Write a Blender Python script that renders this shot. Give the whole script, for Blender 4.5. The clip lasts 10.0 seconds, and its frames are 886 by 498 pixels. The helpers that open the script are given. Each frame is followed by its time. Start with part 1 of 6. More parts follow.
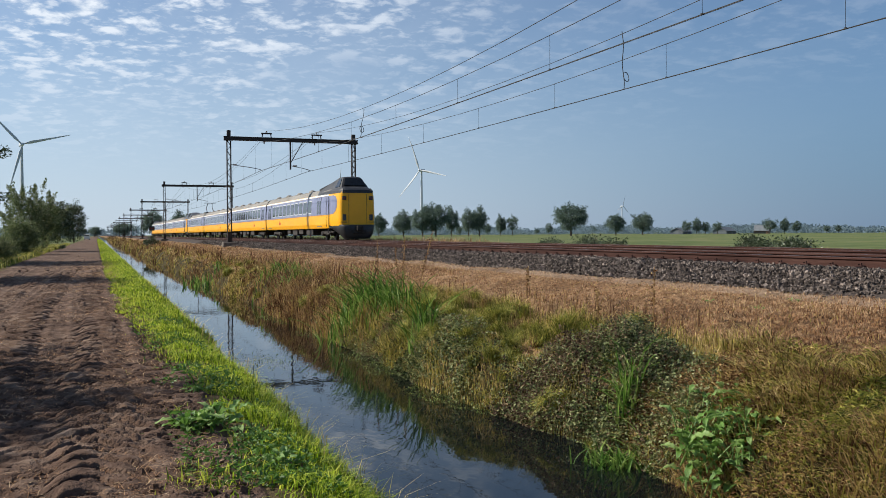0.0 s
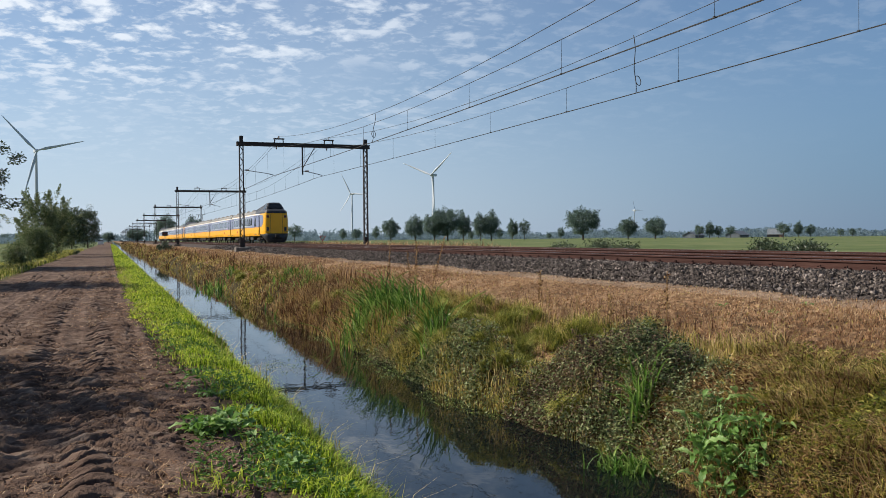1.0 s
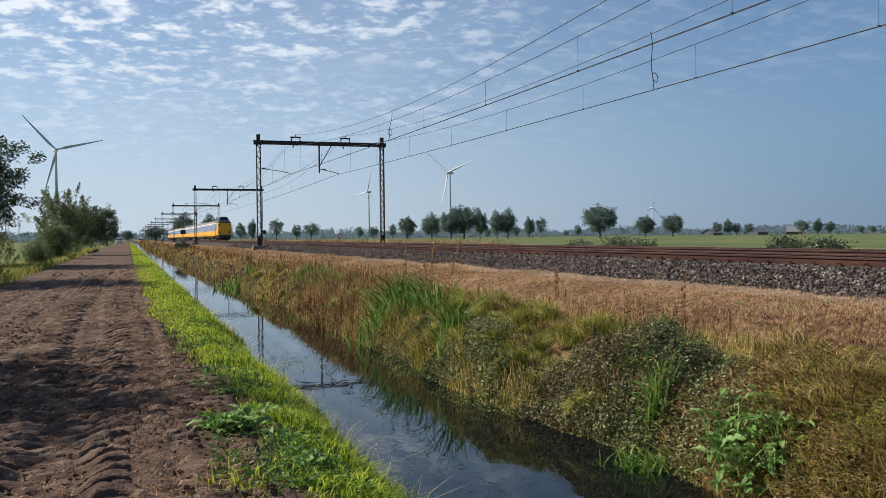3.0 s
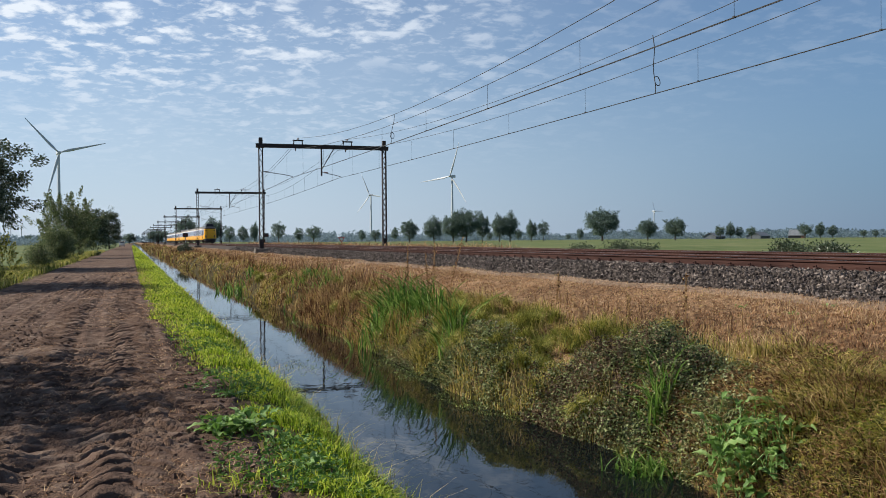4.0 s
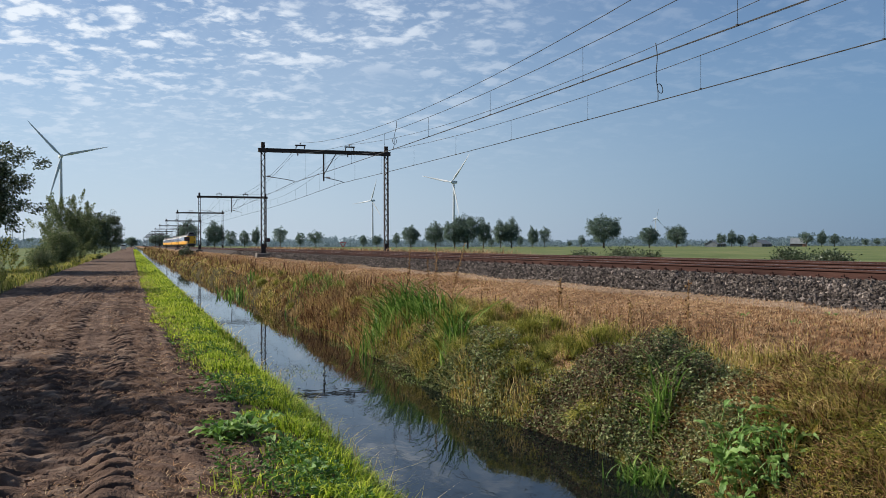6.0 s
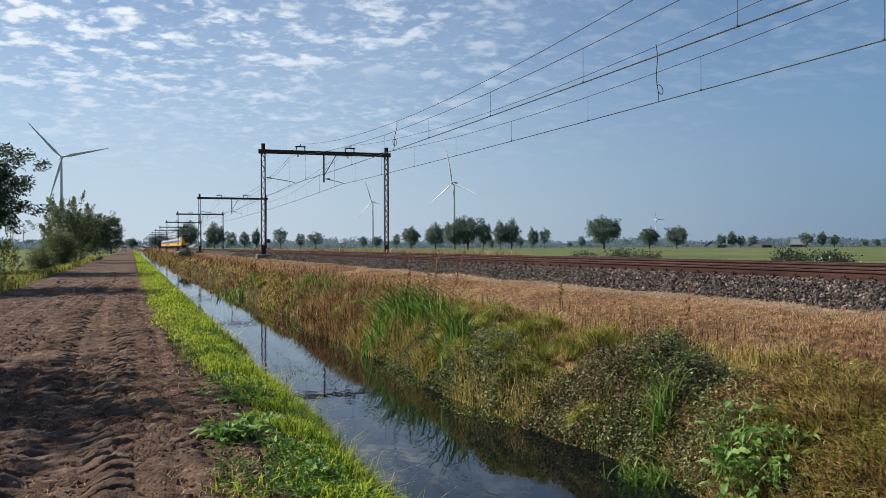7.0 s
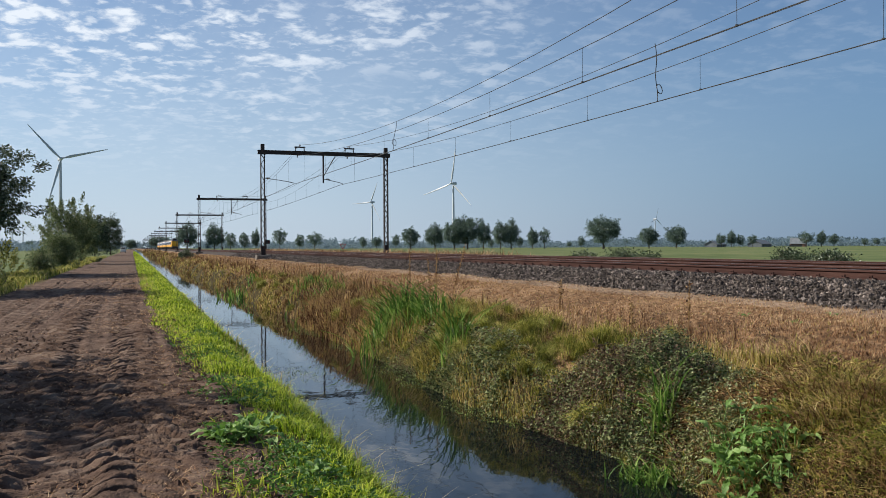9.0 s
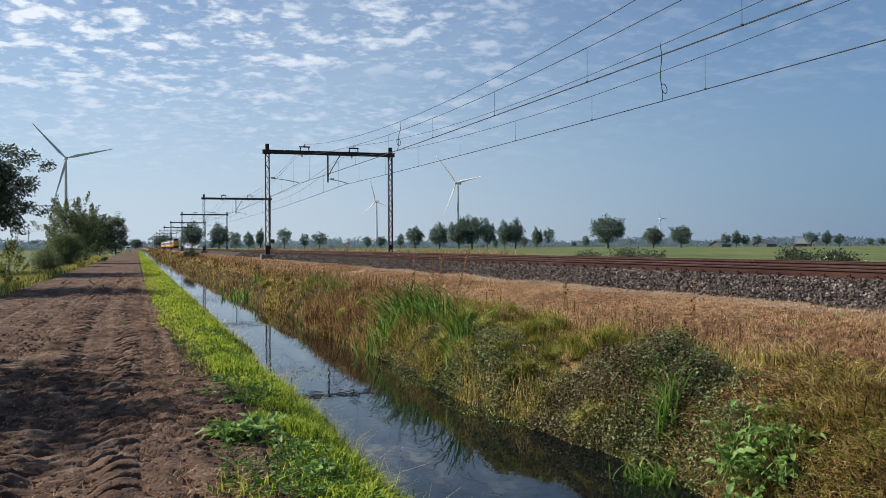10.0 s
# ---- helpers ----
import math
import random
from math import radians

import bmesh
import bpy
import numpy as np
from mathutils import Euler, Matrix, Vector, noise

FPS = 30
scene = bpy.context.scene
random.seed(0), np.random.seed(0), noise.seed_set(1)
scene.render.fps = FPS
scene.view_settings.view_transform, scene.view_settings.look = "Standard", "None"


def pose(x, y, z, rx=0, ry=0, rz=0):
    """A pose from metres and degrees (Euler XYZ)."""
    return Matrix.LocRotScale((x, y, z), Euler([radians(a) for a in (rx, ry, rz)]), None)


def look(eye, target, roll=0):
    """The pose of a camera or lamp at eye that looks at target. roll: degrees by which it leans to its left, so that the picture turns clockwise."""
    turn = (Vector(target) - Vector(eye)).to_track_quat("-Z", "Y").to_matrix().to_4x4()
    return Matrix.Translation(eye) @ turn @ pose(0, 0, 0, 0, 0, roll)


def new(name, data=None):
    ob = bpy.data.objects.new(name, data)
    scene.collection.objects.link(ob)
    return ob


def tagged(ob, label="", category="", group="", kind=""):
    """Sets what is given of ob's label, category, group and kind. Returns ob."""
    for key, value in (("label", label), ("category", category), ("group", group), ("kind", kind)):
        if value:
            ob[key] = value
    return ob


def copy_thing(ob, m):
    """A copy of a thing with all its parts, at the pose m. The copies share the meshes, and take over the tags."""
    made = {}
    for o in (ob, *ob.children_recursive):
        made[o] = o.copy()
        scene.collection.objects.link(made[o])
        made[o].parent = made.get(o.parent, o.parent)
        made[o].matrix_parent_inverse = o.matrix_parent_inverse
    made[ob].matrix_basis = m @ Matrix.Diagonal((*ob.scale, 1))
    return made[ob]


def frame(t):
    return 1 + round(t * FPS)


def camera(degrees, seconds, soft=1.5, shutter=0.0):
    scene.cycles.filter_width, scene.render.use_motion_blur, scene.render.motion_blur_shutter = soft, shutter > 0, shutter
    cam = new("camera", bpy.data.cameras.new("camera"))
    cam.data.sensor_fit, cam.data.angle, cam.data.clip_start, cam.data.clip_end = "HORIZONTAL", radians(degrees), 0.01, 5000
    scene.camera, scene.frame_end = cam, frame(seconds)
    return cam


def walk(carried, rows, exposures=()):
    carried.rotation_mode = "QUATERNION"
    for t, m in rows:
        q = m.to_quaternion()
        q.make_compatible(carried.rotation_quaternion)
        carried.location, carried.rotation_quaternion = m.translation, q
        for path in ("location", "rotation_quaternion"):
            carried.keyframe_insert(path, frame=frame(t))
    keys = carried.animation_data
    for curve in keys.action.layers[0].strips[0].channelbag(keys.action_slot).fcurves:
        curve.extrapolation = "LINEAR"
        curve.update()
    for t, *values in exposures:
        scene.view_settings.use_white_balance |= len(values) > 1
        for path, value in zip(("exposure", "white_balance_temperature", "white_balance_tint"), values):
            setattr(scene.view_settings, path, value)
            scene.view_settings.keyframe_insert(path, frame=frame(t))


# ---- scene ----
# ---------------------------------------------------------------- camera
cam = camera(52.67, 10.0, soft=0.4)
EYE = 1.6        # the eye above the dirt track
# seconds, heading right of the railway's line, tilt, lean (degrees), sideways sway (m)
VIEW = [
    (0, 21.169, -1.009, -0.343, 0.016), (0.5, 20.83, -0.813, -0.425, 0.018), (1, 20.408, -0.714, -0.5, 0.013),
    (1.5, 20.049, -0.649, -0.587, 0.016), (2, 19.745, -0.67, -0.408, 0.012), (2.5, 19.433, -0.871, -0.606, 0.015),
    (4, 19.207, -0.627, -0.519, 0.028), (4.5, 19.274, -0.504, -0.492, 0.024), (5, 19.237, -0.427, -0.232, 0.023),
    (5.5, 19.134, -0.318, -0.1, 0.02), (7, 19.116, -0.181, -0.162, 0.008), (7.5, 19.184, -0.122, -0.179, 0.012),
    (8, 19.306, -0.077, -0.159, 0.012), (8.5, 19.266, -0.11, -0.261, 0.003), (9, 19.144, -0.17, -0.324, 0.0),
    (9.5, 19.011, -0.201, -0.207, 0.002), (10, 18.86, -0.191, -0.282, 0.0)]


def view(yaw, tilt, lean, sway):
    a, b = radians(yaw), radians(tilt)
    eye = Vector((sway * math.cos(a), -sway * math.sin(a), EYE))
    return look(eye, eye + Vector((math.sin(a) * math.cos(b), math.cos(a) * math.cos(b), math.sin(b))), lean)


walk(cam, [(t, view(*v)) for t, *v in VIEW])

# ---------------------------------------------------------------- light
SUN_TO = Vector((-0.86, 0.51, 0)).normalized()
SUN_UP = radians(37)
scene.view_settings.exposure = 0.40


def build_world():
    w = bpy.data.worlds.new("sky")
    scene.world = w
    w.use_nodes = True
    nt = w.node_tree
    N, L = nt.nodes, nt.links
    bg = N["Background"]
    sky = N.new("ShaderNodeTexSky")
    sky.sky_type, sky.sun_disc = "NISHITA", False
    sky.sun_elevation, sky.sun_rotation = SUN_UP, math.atan2(SUN_TO.x, SUN_TO.y)
    sky.altitude, sky.air_density, sky.dust_density, sky.ozone_density = 0, 1.0, 0.25, 5.0
    bg.inputs[1].default_value = 0.0765
    # thin high clouds in a flat layer over the whole sky
    tc = N.new("ShaderNodeTexCoord")
    sep = N.new("ShaderNodeSeparateXYZ")
    L.new(tc.outputs["Generated"], sep.inputs[0])

    def m(op, a, b=None, clamp=False):
        n = N.new("ShaderNodeMath")
        n.operation, n.use_clamp = op, clamp
        for i, v in enumerate((a, b)):
            if v is None:
                continue
            if isinstance(v, (int, float)):
                n.inputs[i].default_value = v
            else:
                L.new(v, n.inputs[i])
        return n.outputs[0]
    up = m("MAXIMUM", sep.outputs[2], 0.02)
    zz = m("ADD", up, 0.16)
    px, py = m("DIVIDE", sep.outputs[0], zz), m("DIVIDE", sep.outputs[1], zz)
    comb = N.new("ShaderNodeCombineXYZ")
    L.new(px, comb.inputs[0]), L.new(py, comb.inputs[1])

    def noise_at(scale, detail, rough, distort=0.0, off=(0, 0, 0), stretch=(1, 1, 1)):
        mp = N.new("ShaderNodeMapping")
        mp.inputs[1].default_value, mp.inputs[3].default_value = off, stretch
        L.new(comb.outputs[0], mp.inputs[0])
        n = N.new("ShaderNodeTexNoise")
        n.inputs["Scale"].default_value, n.inputs["Detail"].default_value = scale, detail
        n.inputs["Roughness"].default_value, n.inputs["Distortion"].default_value = rough, distort
        L.new(mp.outputs[0], n.inputs["Vector"])
        return n.outputs[0]

    def ramp(v, lo, hi, top=1.0):
        n = N.new("ShaderNodeMapRange")
        n.interpolation_type = "SMOOTHSTEP"
        n.inputs[1].default_value, n.inputs[2].default_value, n.inputs[4].default_value = lo, hi, top
        L.new(v, n.inputs[0])
        return n.outputs[0]
    puffs = ramp(noise_at(9.0, 6, 0.55, 0.2, (3.1, 0.7, 0)), 0.49, 0.66)
    small = m("MULTIPLY", ramp(noise_at(19.0, 4, 0.55, 0.2, (1.3, 4.7, 0)), 0.50, 0.70), 0.6)
    puffs = m("MAXIMUM", puffs, small)
    fields = ramp(noise_at(0.8, 3, 0.55, 0.3, (0.4, 1.9, 0)), 0.28, 0.52)
    # the cloud field thins out from the north-west towards the east
    side = m("SUBTRACT", sep.outputs[1], m("MULTIPLY", sep.outputs[0], 1.3))
    west = ramp(side, 0.15, 1.0)
    veil = m("MULTIPLY", ramp(noise_at(0.9, 6, 0.62, 0.6, (7, 2, 0), (1, 0.35, 1)), 0.42, 0.78), 0.22)
    cover = m("MULTIPLY", m("MULTIPLY", puffs, fields), m("ADD", m("MULTIPLY", west, 1.05), 0.10))
    hi = ramp(sep.outputs[2], 0.05, 0.24)
    cover = m("MULTIPLY", m("ADD", cover, m("MULTIPLY", veil, m("ADD", west, 0.3)), True), hi, True)
    mixc = N.new("ShaderNodeMix")
    mixc.data_type = "RGBA"
    L.new(cover, mixc.inputs[0])
    # summer haze, a pale blue that thickens towards the horizon
    haze = N.new("ShaderNodeMix")
    haze.data_type = "RGBA"
    thick = N.new("ShaderNodeMapRange")
    thick.interpolation_type = "SMOOTHSTEP"
    thick.inputs[1].default_value, thick.inputs[2].default_value = 0.0, 0.29
    thick.inputs[3].default_value, thick.inputs[4].default_value = 0.80, 0.05
    L.new(sep.outputs[2], thick.inputs[0])
    L.new(thick.outputs[0], haze.inputs[0])
    L.new(sky.outputs[0], haze.inputs[6])
    hz = N.new("ShaderNodeMix")
    hz.data_type = "RGBA"
    L.new(ramp(side, -0.6, 1.1), hz.inputs[0])
    hz.inputs[6].default_value, hz.inputs[7].default_value = (0.75, 1.85, 3.6, 1), (5.3, 6.5, 8.05, 1)
    L.new(hz.outputs[2], haze.inputs[7])
    L.new(haze.outputs[2], mixc.inputs[6])
    mixc.inputs[7].default_value = (8.3, 9.0, 9.9, 1)
    L.new(mixc.outputs[2], bg.inputs[0])


build_world()
sun_data = bpy.data.lights.new("sun", "SUN")
sun_data.energy, sun_data.angle, sun_data.color = 5.0, radians(0.6), (1.0, 0.93, 0.82)
sun = new("sun", sun_data)
sun_dir = Vector((SUN_TO.x * math.cos(SUN_UP), SUN_TO.y * math.cos(SUN_UP), math.sin(SUN_UP)))
sun.matrix_world = look(sun_dir * 60, (0, 0, 0))

# ---------------------------------------------------------------- materials
MATS = {}


def mat(name, stops, scale=4.0, rough=0.8, bump=0.0, bump_scale=40.0, island=0.0, metal=0.0, through_light=0.0,
        stretch=(1, 1, 1), large=0.0, large_scale=0.25, object_random=0.0, spec=0.5):
    """A noisy colour ramp, darker and lighter by piece (island or object) and by a large pattern, with fine relief."""
    if name in MATS:
        return MATS[name]
    m = bpy.data.materials.new(name)
    m.use_nodes = True
    N, L = m.node_tree.nodes, m.node_tree.links
    b = N["Principled BSDF"]
    b.inputs["Roughness"].default_value, b.inputs["Metallic"].default_value = rough, metal
    b.inputs["Specular IOR Level"].default_value = spec
    geo = N.new("ShaderNodeNewGeometry")
    tc = N.new("ShaderNodeTexCoord")
    mp = N.new("ShaderNodeMapping")
    mp.inputs[3].default_value = stretch
    L.new(tc.outputs["Object"], mp.inputs[0])
    n = N.new("ShaderNodeTexNoise")
    n.inputs["Scale"].default_value, n.inputs["Detail"].default_value, n.inputs["Roughness"].default_value = scale, 6, 0.62
    L.new(mp.outputs[0], n.inputs["Vector"])
    fac = n.outputs[0]

    def math_node(op, a, bb):
        k = N.new("ShaderNodeMath")
        k.operation = op
        for i, v in enumerate((a, bb)):
            if isinstance(v, (int, float)):
                k.inputs[i].default_value = v
            else:
                L.new(v, k.inputs[i])
        return k.outputs[0]
    if large:
        n2 = N.new("ShaderNodeTexNoise")
        n2.inputs["Scale"].default_value, n2.inputs["Detail"].default_value = large_scale, 3
        L.new(tc.outputs["Object"], n2.inputs["Vector"])
        fac = math_node("ADD", fac, math_node("MULTIPLY", math_node("SUBTRACT", n2.outputs[0], 0.5), large))
    if island:
        fac = math_node("ADD", fac, math_node("MULTIPLY", math_node("SUBTRACT", geo.outputs["Random Per Island"], 0.5), island))
    if object_random:
        oi = N.new("ShaderNodeObjectInfo")
        fac = math_node("ADD", fac, math_node("MULTIPLY", math_node("SUBTRACT", oi.outputs["Random"], 0.5), object_random))
    r = N.new("ShaderNodeValToRGB")
    el = r.color_ramp.elements
    while len(el) < len(stops):
        el.new(0.5)
    for e, (p, c) in zip(el, stops):
        e.position, e.color = p, (*c, 1)
    L.new(fac, r.inputs[0])
    L.new(r.outputs[0], b.inputs["Base Color"])
    if bump:
        nb = N.new("ShaderNodeTexNoise")
        nb.inputs["Scale"].default_value, nb.inputs["Detail"].default_value = bump_scale, 5
        L.new(mp.outputs[0], nb.inputs["Vector"])
        bp = N.new("ShaderNodeBump")
        bp.inputs["Strength"].default_value, bp.inputs["Distance"].default_value = min(1, bump), 0.02
        L.new(nb.outputs[0], bp.inputs["Height"])
        L.new(bp.outputs[0], b.inputs["Normal"])
    if through_light:
        tr = N.new("ShaderNodeBsdfTranslucent")
        L.new(r.outputs[0], tr.inputs[0])
        mx = N.new("ShaderNodeMixShader")
        mx.inputs[0].default_value = through_light
        L.new(b.outputs[0], mx.inputs[1]), L.new(tr.outputs[0], mx.inputs[2])
        L.new(mx.outputs[0], N["Material Output"].inputs[0])
    MATS[name] = m
    return m


SOIL = mat("soil", [(0.25, (0.035, 0.021, 0.0155)), (0.5, (0.118, 0.076, 0.056)), (0.62, (0.172, 0.120, 0.090)), (0.8, (0.262, 0.200, 0.158))],
           3.0, 0.95, 1.0, 55, large=0.35, large_scale=0.5, spec=0.1)
VERGE_SOIL = mat("verge_soil", [(0.3, (0.045, 0.032, 0.018)), (0.55, (0.10, 0.075, 0.038)), (0.75, (0.15, 0.13, 0.055))], 5, 0.95, 1.0, 40, spec=0.1)
DRY_SOIL = mat("dry_turf", [(0.32, (0.06, 0.034, 0.019)), (0.48, (0.175, 0.102, 0.054)), (0.68, (0.37, 0.24, 0.135))], 9, 0.95, 1.0, 30, large=0.5, large_scale=0.35, spec=0.1)
SAND = mat("sandy_path", [(0.3, (0.11, 0.074, 0.048)), (0.5, (0.22, 0.152, 0.102)), (0.7, (0.34, 0.25, 0.175))], 8, 0.95, 1.0, 40, large=0.4, large_scale=0.6, spec=0.1)
BANK_SOIL = mat("bank_soil", [(0.3, (0.018, 0.014, 0.007)), (0.6, (0.06, 0.048, 0.020)), (0.8, (0.12, 0.088, 0.042))], 6, 0.95, 1.0, 30, spec=0.08)
FIELD = mat("field_grass", [(0.3, (0.06, 0.086, 0.028)), (0.5, (0.105, 0.132, 0.048)), (0.7, (0.17, 0.168, 0.08))], 0.35, 0.9, 0.8, 6, large=0.5, large_scale=0.03, stretch=(1, 0.35, 1), spec=0.1)
GRASS = mat("fresh_grass", [(0.1, (0.06, 0.12, 0.008)), (0.45, (0.30, 0.44, 0.018)), (0.9, (0.62, 0.65, 0.09))], 1.2, 0.5, island=1.0, through_light=0.5, large=0.4, large_scale=0.9, spec=0.25)
DRY = mat("dry_grass", [(0.12, (0.085, 0.043, 0.024)), (0.42, (0.30, 0.155, 0.075)), (0.7, (0.50, 0.295, 0.152)), (0.95, (0.68, 0.50, 0.30))], 0.6, 0.75, island=1.0, through_light=0.25, large=0.7, large_scale=0.4, spec=0.15)
OLIVE = mat("olive_grass", [(0.1, (0.06, 0.060, 0.0144)), (0.45, (0.34, 0.315, 0.062)), (0.72, (0.57, 0.47, 0.13)), (0.95, (0.72, 0.54, 0.27))], 0.7, 0.6, island=1.0, through_light=0.35, large=0.6, large_scale=0.6, spec=0.2)
HUMMOCK = mat("hummock_grass", [(0.1, (0.05, 0.065, 0.012)), (0.45, (0.23, 0.25, 0.042)), (0.75, (0.43, 0.39, 0.085)), (0.95, (0.58, 0.46, 0.18))], 0.9, 0.65, island=0.85, through_light=0.3, large=0.5, large_scale=0.8, spec=0.2)
RUST = mat("rusty_weeds", [(0.15, (0.07, 0.032, 0.018)), (0.5, (0.26, 0.145, 0.068)), (0.85, (0.50, 0.345, 0.16))], 1.5, 0.8, island=1.0, through_light=0.25, spec=0.12)
REED = mat("reed_blades", [(0.15, (0.035, 0.09, 0.014)), (0.5, (0.115, 0.24, 0.034)), (0.85, (0.33, 0.45, 0.11))], 1.0, 0.45, object_random=0.8, through_light=0.35, spec=0.3)
LEAF = mat("bank_leaves", [(0.1, (0.020, 0.038, 0.012)), (0.4, (0.15, 0.185, 0.065)), (0.75, (0.26, 0.29, 0.12)), (1, (0.36, 0.37, 0.19))], 1.4, 0.5, island=0.9, through_light=0.08, large=0.6, large_scale=0.8, spec=0.28)
BROAD = mat("broad_leaves", [(0.1, (0.05, 0.12, 0.018)), (0.5, (0.14, 0.27, 0.05)), (0.9, (0.36, 0.50, 0.17))], 5, 0.48, 0.6, 30, island=0.6, through_light=0.35, object_random=0.5)
DEAD_LEAF = mat("dead_leaves", [(0.1, (0.028, 0.018, 0.012)), (0.5, (0.115, 0.072, 0.046)), (0.9, (0.32, 0.225, 0.135))], 1.4, 0.6, island=0.9, through_light=0.12, spec=0.2)
WEED = mat("duckweed", [(0.3, (0.08, 0.13, 0.02)), (0.6, (0.20, 0.26, 0.04)), (0.9, (0.30, 0.32, 0.07))], 8, 0.6, island=0.6)
TREE_LEAF = mat("tree_leaves", [(0.1, (0.018, 0.032, 0.014)), (0.5, (0.062, 0.092, 0.042)), (0.9, (0.17, 0.20, 0.115))], 0.6, 0.38, island=0.8, through_light=0.18, spec=0.5)
SHRUB_LEAF = mat("shrub_leaves", [(0.1, (0.05, 0.075, 0.028)), (0.5, (0.135, 0.175, 0.075)), (0.9, (0.29, 0.31, 0.16))], 0.6, 0.5, island=0.8, through_light=0.38, spec=0.35)
# paler and bluer than near leaves: distance haze is mixed into this colour
HAZED_LEAF = mat("hazed_tree_leaves", [(0.1, (0.08, 0.115, 0.095)), (0.5, (0.145, 0.20, 0.16)), (0.9, (0.24, 0.30, 0.24))], 0.15, 0.9, through_light=0.42, island=0.45, spec=0.05)
# horizon woods: the blue-grey of the haze is painted into their leaves
HAZED_WOOD = mat("hazed_woods", [(0.2, (0.15, 0.21, 0.25)), (0.8, (0.22, 0.29, 0.33))], 0.03, 0.9, island=0.2, through_light=0.5, spec=0.0)
BARK = mat("bark", [(0.3, (0.04, 0.03, 0.022)), (0.7, (0.12, 0.095, 0.07))], 6, 0.9, 1.0, 30, stretch=(1, 1, 0.2))
STONE = mat("ballast_stone", [(0.1, (0.026, 0.021, 0.018)), (0.5, (0.088, 0.070, 0.061)), (0.8, (0.18, 0.147, 0.126)), (1, (0.36, 0.30, 0.26))], 5, 0.85, 0.5, 60, island=0.8, spec=0.2)
# darker than the loose stones: the shade in their gaps is coloured in
BED = mat("ballast_bed_gap_shade", [(0.3, (0.028, 0.023, 0.020)), (0.7, (0.10, 0.08, 0.07))], 14, 0.9, 1.0, 30, spec=0.1)
RAIL = mat("rusty_rail", [(0.3, (0.028, 0.012, 0.010)), (0.6, (0.058, 0.027, 0.021)), (0.8, (0.11, 0.058, 0.045))], 6, 0.85, 0.5, 40, stretch=(1, 0.1, 1), spec=0.15)
RAIL_TOP = mat("worn_rail_top", [(0.3, (0.30, 0.27, 0.25)), (0.7, (0.42, 0.39, 0.37))], 3, 0.35, metal=0.8, stretch=(8, 0.1, 1))
CONCRETE = mat("concrete", [(0.3, (0.09, 0.077, 0.066)), (0.7, (0.20, 0.175, 0.15))], 6, 0.9, 0.7, 50, object_random=0.2, spec=0.2)
STEEL = mat("weathered_steel", [(0.25, (0.014, 0.011, 0.010)), (0.6, (0.035, 0.023, 0.019)), (0.85, (0.085, 0.048, 0.035))], 5, 0.7, 0.4, 40)
GALVANISED = mat("galvanised_tube", [(0.3, (0.22, 0.23, 0.24)), (0.7, (0.36, 0.37, 0.38))], 4, 0.5, metal=0.2)
WIRE = mat("wire", [(0.3, (0.015, 0.015, 0.017)), (0.7, (0.035, 0.034, 0.032))], 3, 0.7, metal=0.1)
PORCELAIN = mat("porcelain", [(0.3, (0.10, 0.05, 0.035)), (0.7, (0.16, 0.085, 0.06))], 4, 0.3)
YELLOW = mat("yellow_paint", [(0.25, (0.82, 0.375, 0.006)), (0.6, (0.92, 0.44, 0.008)), (0.85, (0.86, 0.42, 0.016))], 0.9, 0.32, object_random=0.1, stretch=(1, 0.3, 1))
BLUE = mat("blue_grey_paint", [(0.3, (0.17, 0.19, 0.31)), (0.7, (0.23, 0.25, 0.38))], 1.0, 0.35)
WHITE = mat("off_white_paint", [(0.3, (0.62, 0.60, 0.55)), (0.7, (0.78, 0.76, 0.70))], 2, 0.45)
ROOF = mat("grey_roof_paint", [(0.3, (0.13, 0.12, 0.105)), (0.7, (0.25, 0.235, 0.21))], 1.5, 0.7, stretch=(1, 0.2, 1))
ALU = mat("window_frame_metal", [(0.3, (0.52, 0.54, 0.56)), (0.7, (0.64, 0.66, 0.68))], 3, 0.4, metal=0.2)
DARK = mat("dark_grey_paint", [(0.3, (0.014, 0.014, 0.015)), (0.7, (0.034, 0.033, 0.033))], 2, 0.45)
UNDER = mat("brake_dust_metal", [(0.3, (0.012, 0.010, 0.009)), (0.7, (0.035, 0.027, 0.022))], 5, 0.8)
RUBBER = mat("rubber", [(0.3, (0.012, 0.012, 0.012)), (0.7, (0.03, 0.03, 0.03))], 5, 0.8)
GLASS = mat("window_glass", [(0.3, (0.02, 0.025, 0.03)), (0.7, (0.05, 0.056, 0.065))], 1, 0.06, spec=0.6)
SCREEN = mat("tinted_glass", [(0.3, (0.008, 0.009, 0.011)), (0.7, (0.018, 0.02, 0.022))], 1, 0.08, spec=0.35)
LENS = mat("lamp_lens", [(0.3, (0.10, 0.02, 0.02)), (0.7, (0.2, 0.03, 0.03))], 4, 0.15)
RED = mat("red_paint", [(0.3, (0.42, 0.03, 0.03)), (0.7, (0.55, 0.05, 0.045))], 3, 0.5)
TURBINE = mat("turbine_paint", [(0.3, (0.50, 0.53, 0.56)), (0.7, (0.58, 0.61, 0.64))], 0.05, 0.5)
BRICKRED = mat("farm_brick", [(0.3, (0.20, 0.10, 0.07)), (0.7, (0.32, 0.18, 0.13))], 0.5, 0.9)
# roofs and barn walls far off, their blue-grey including a haze tint
HAZED_TILES = mat("hazed_farm_roof", [(0.3, (0.10, 0.115, 0.13)), (0.7, (0.17, 0.185, 0.20))], 0.4, 0.8)


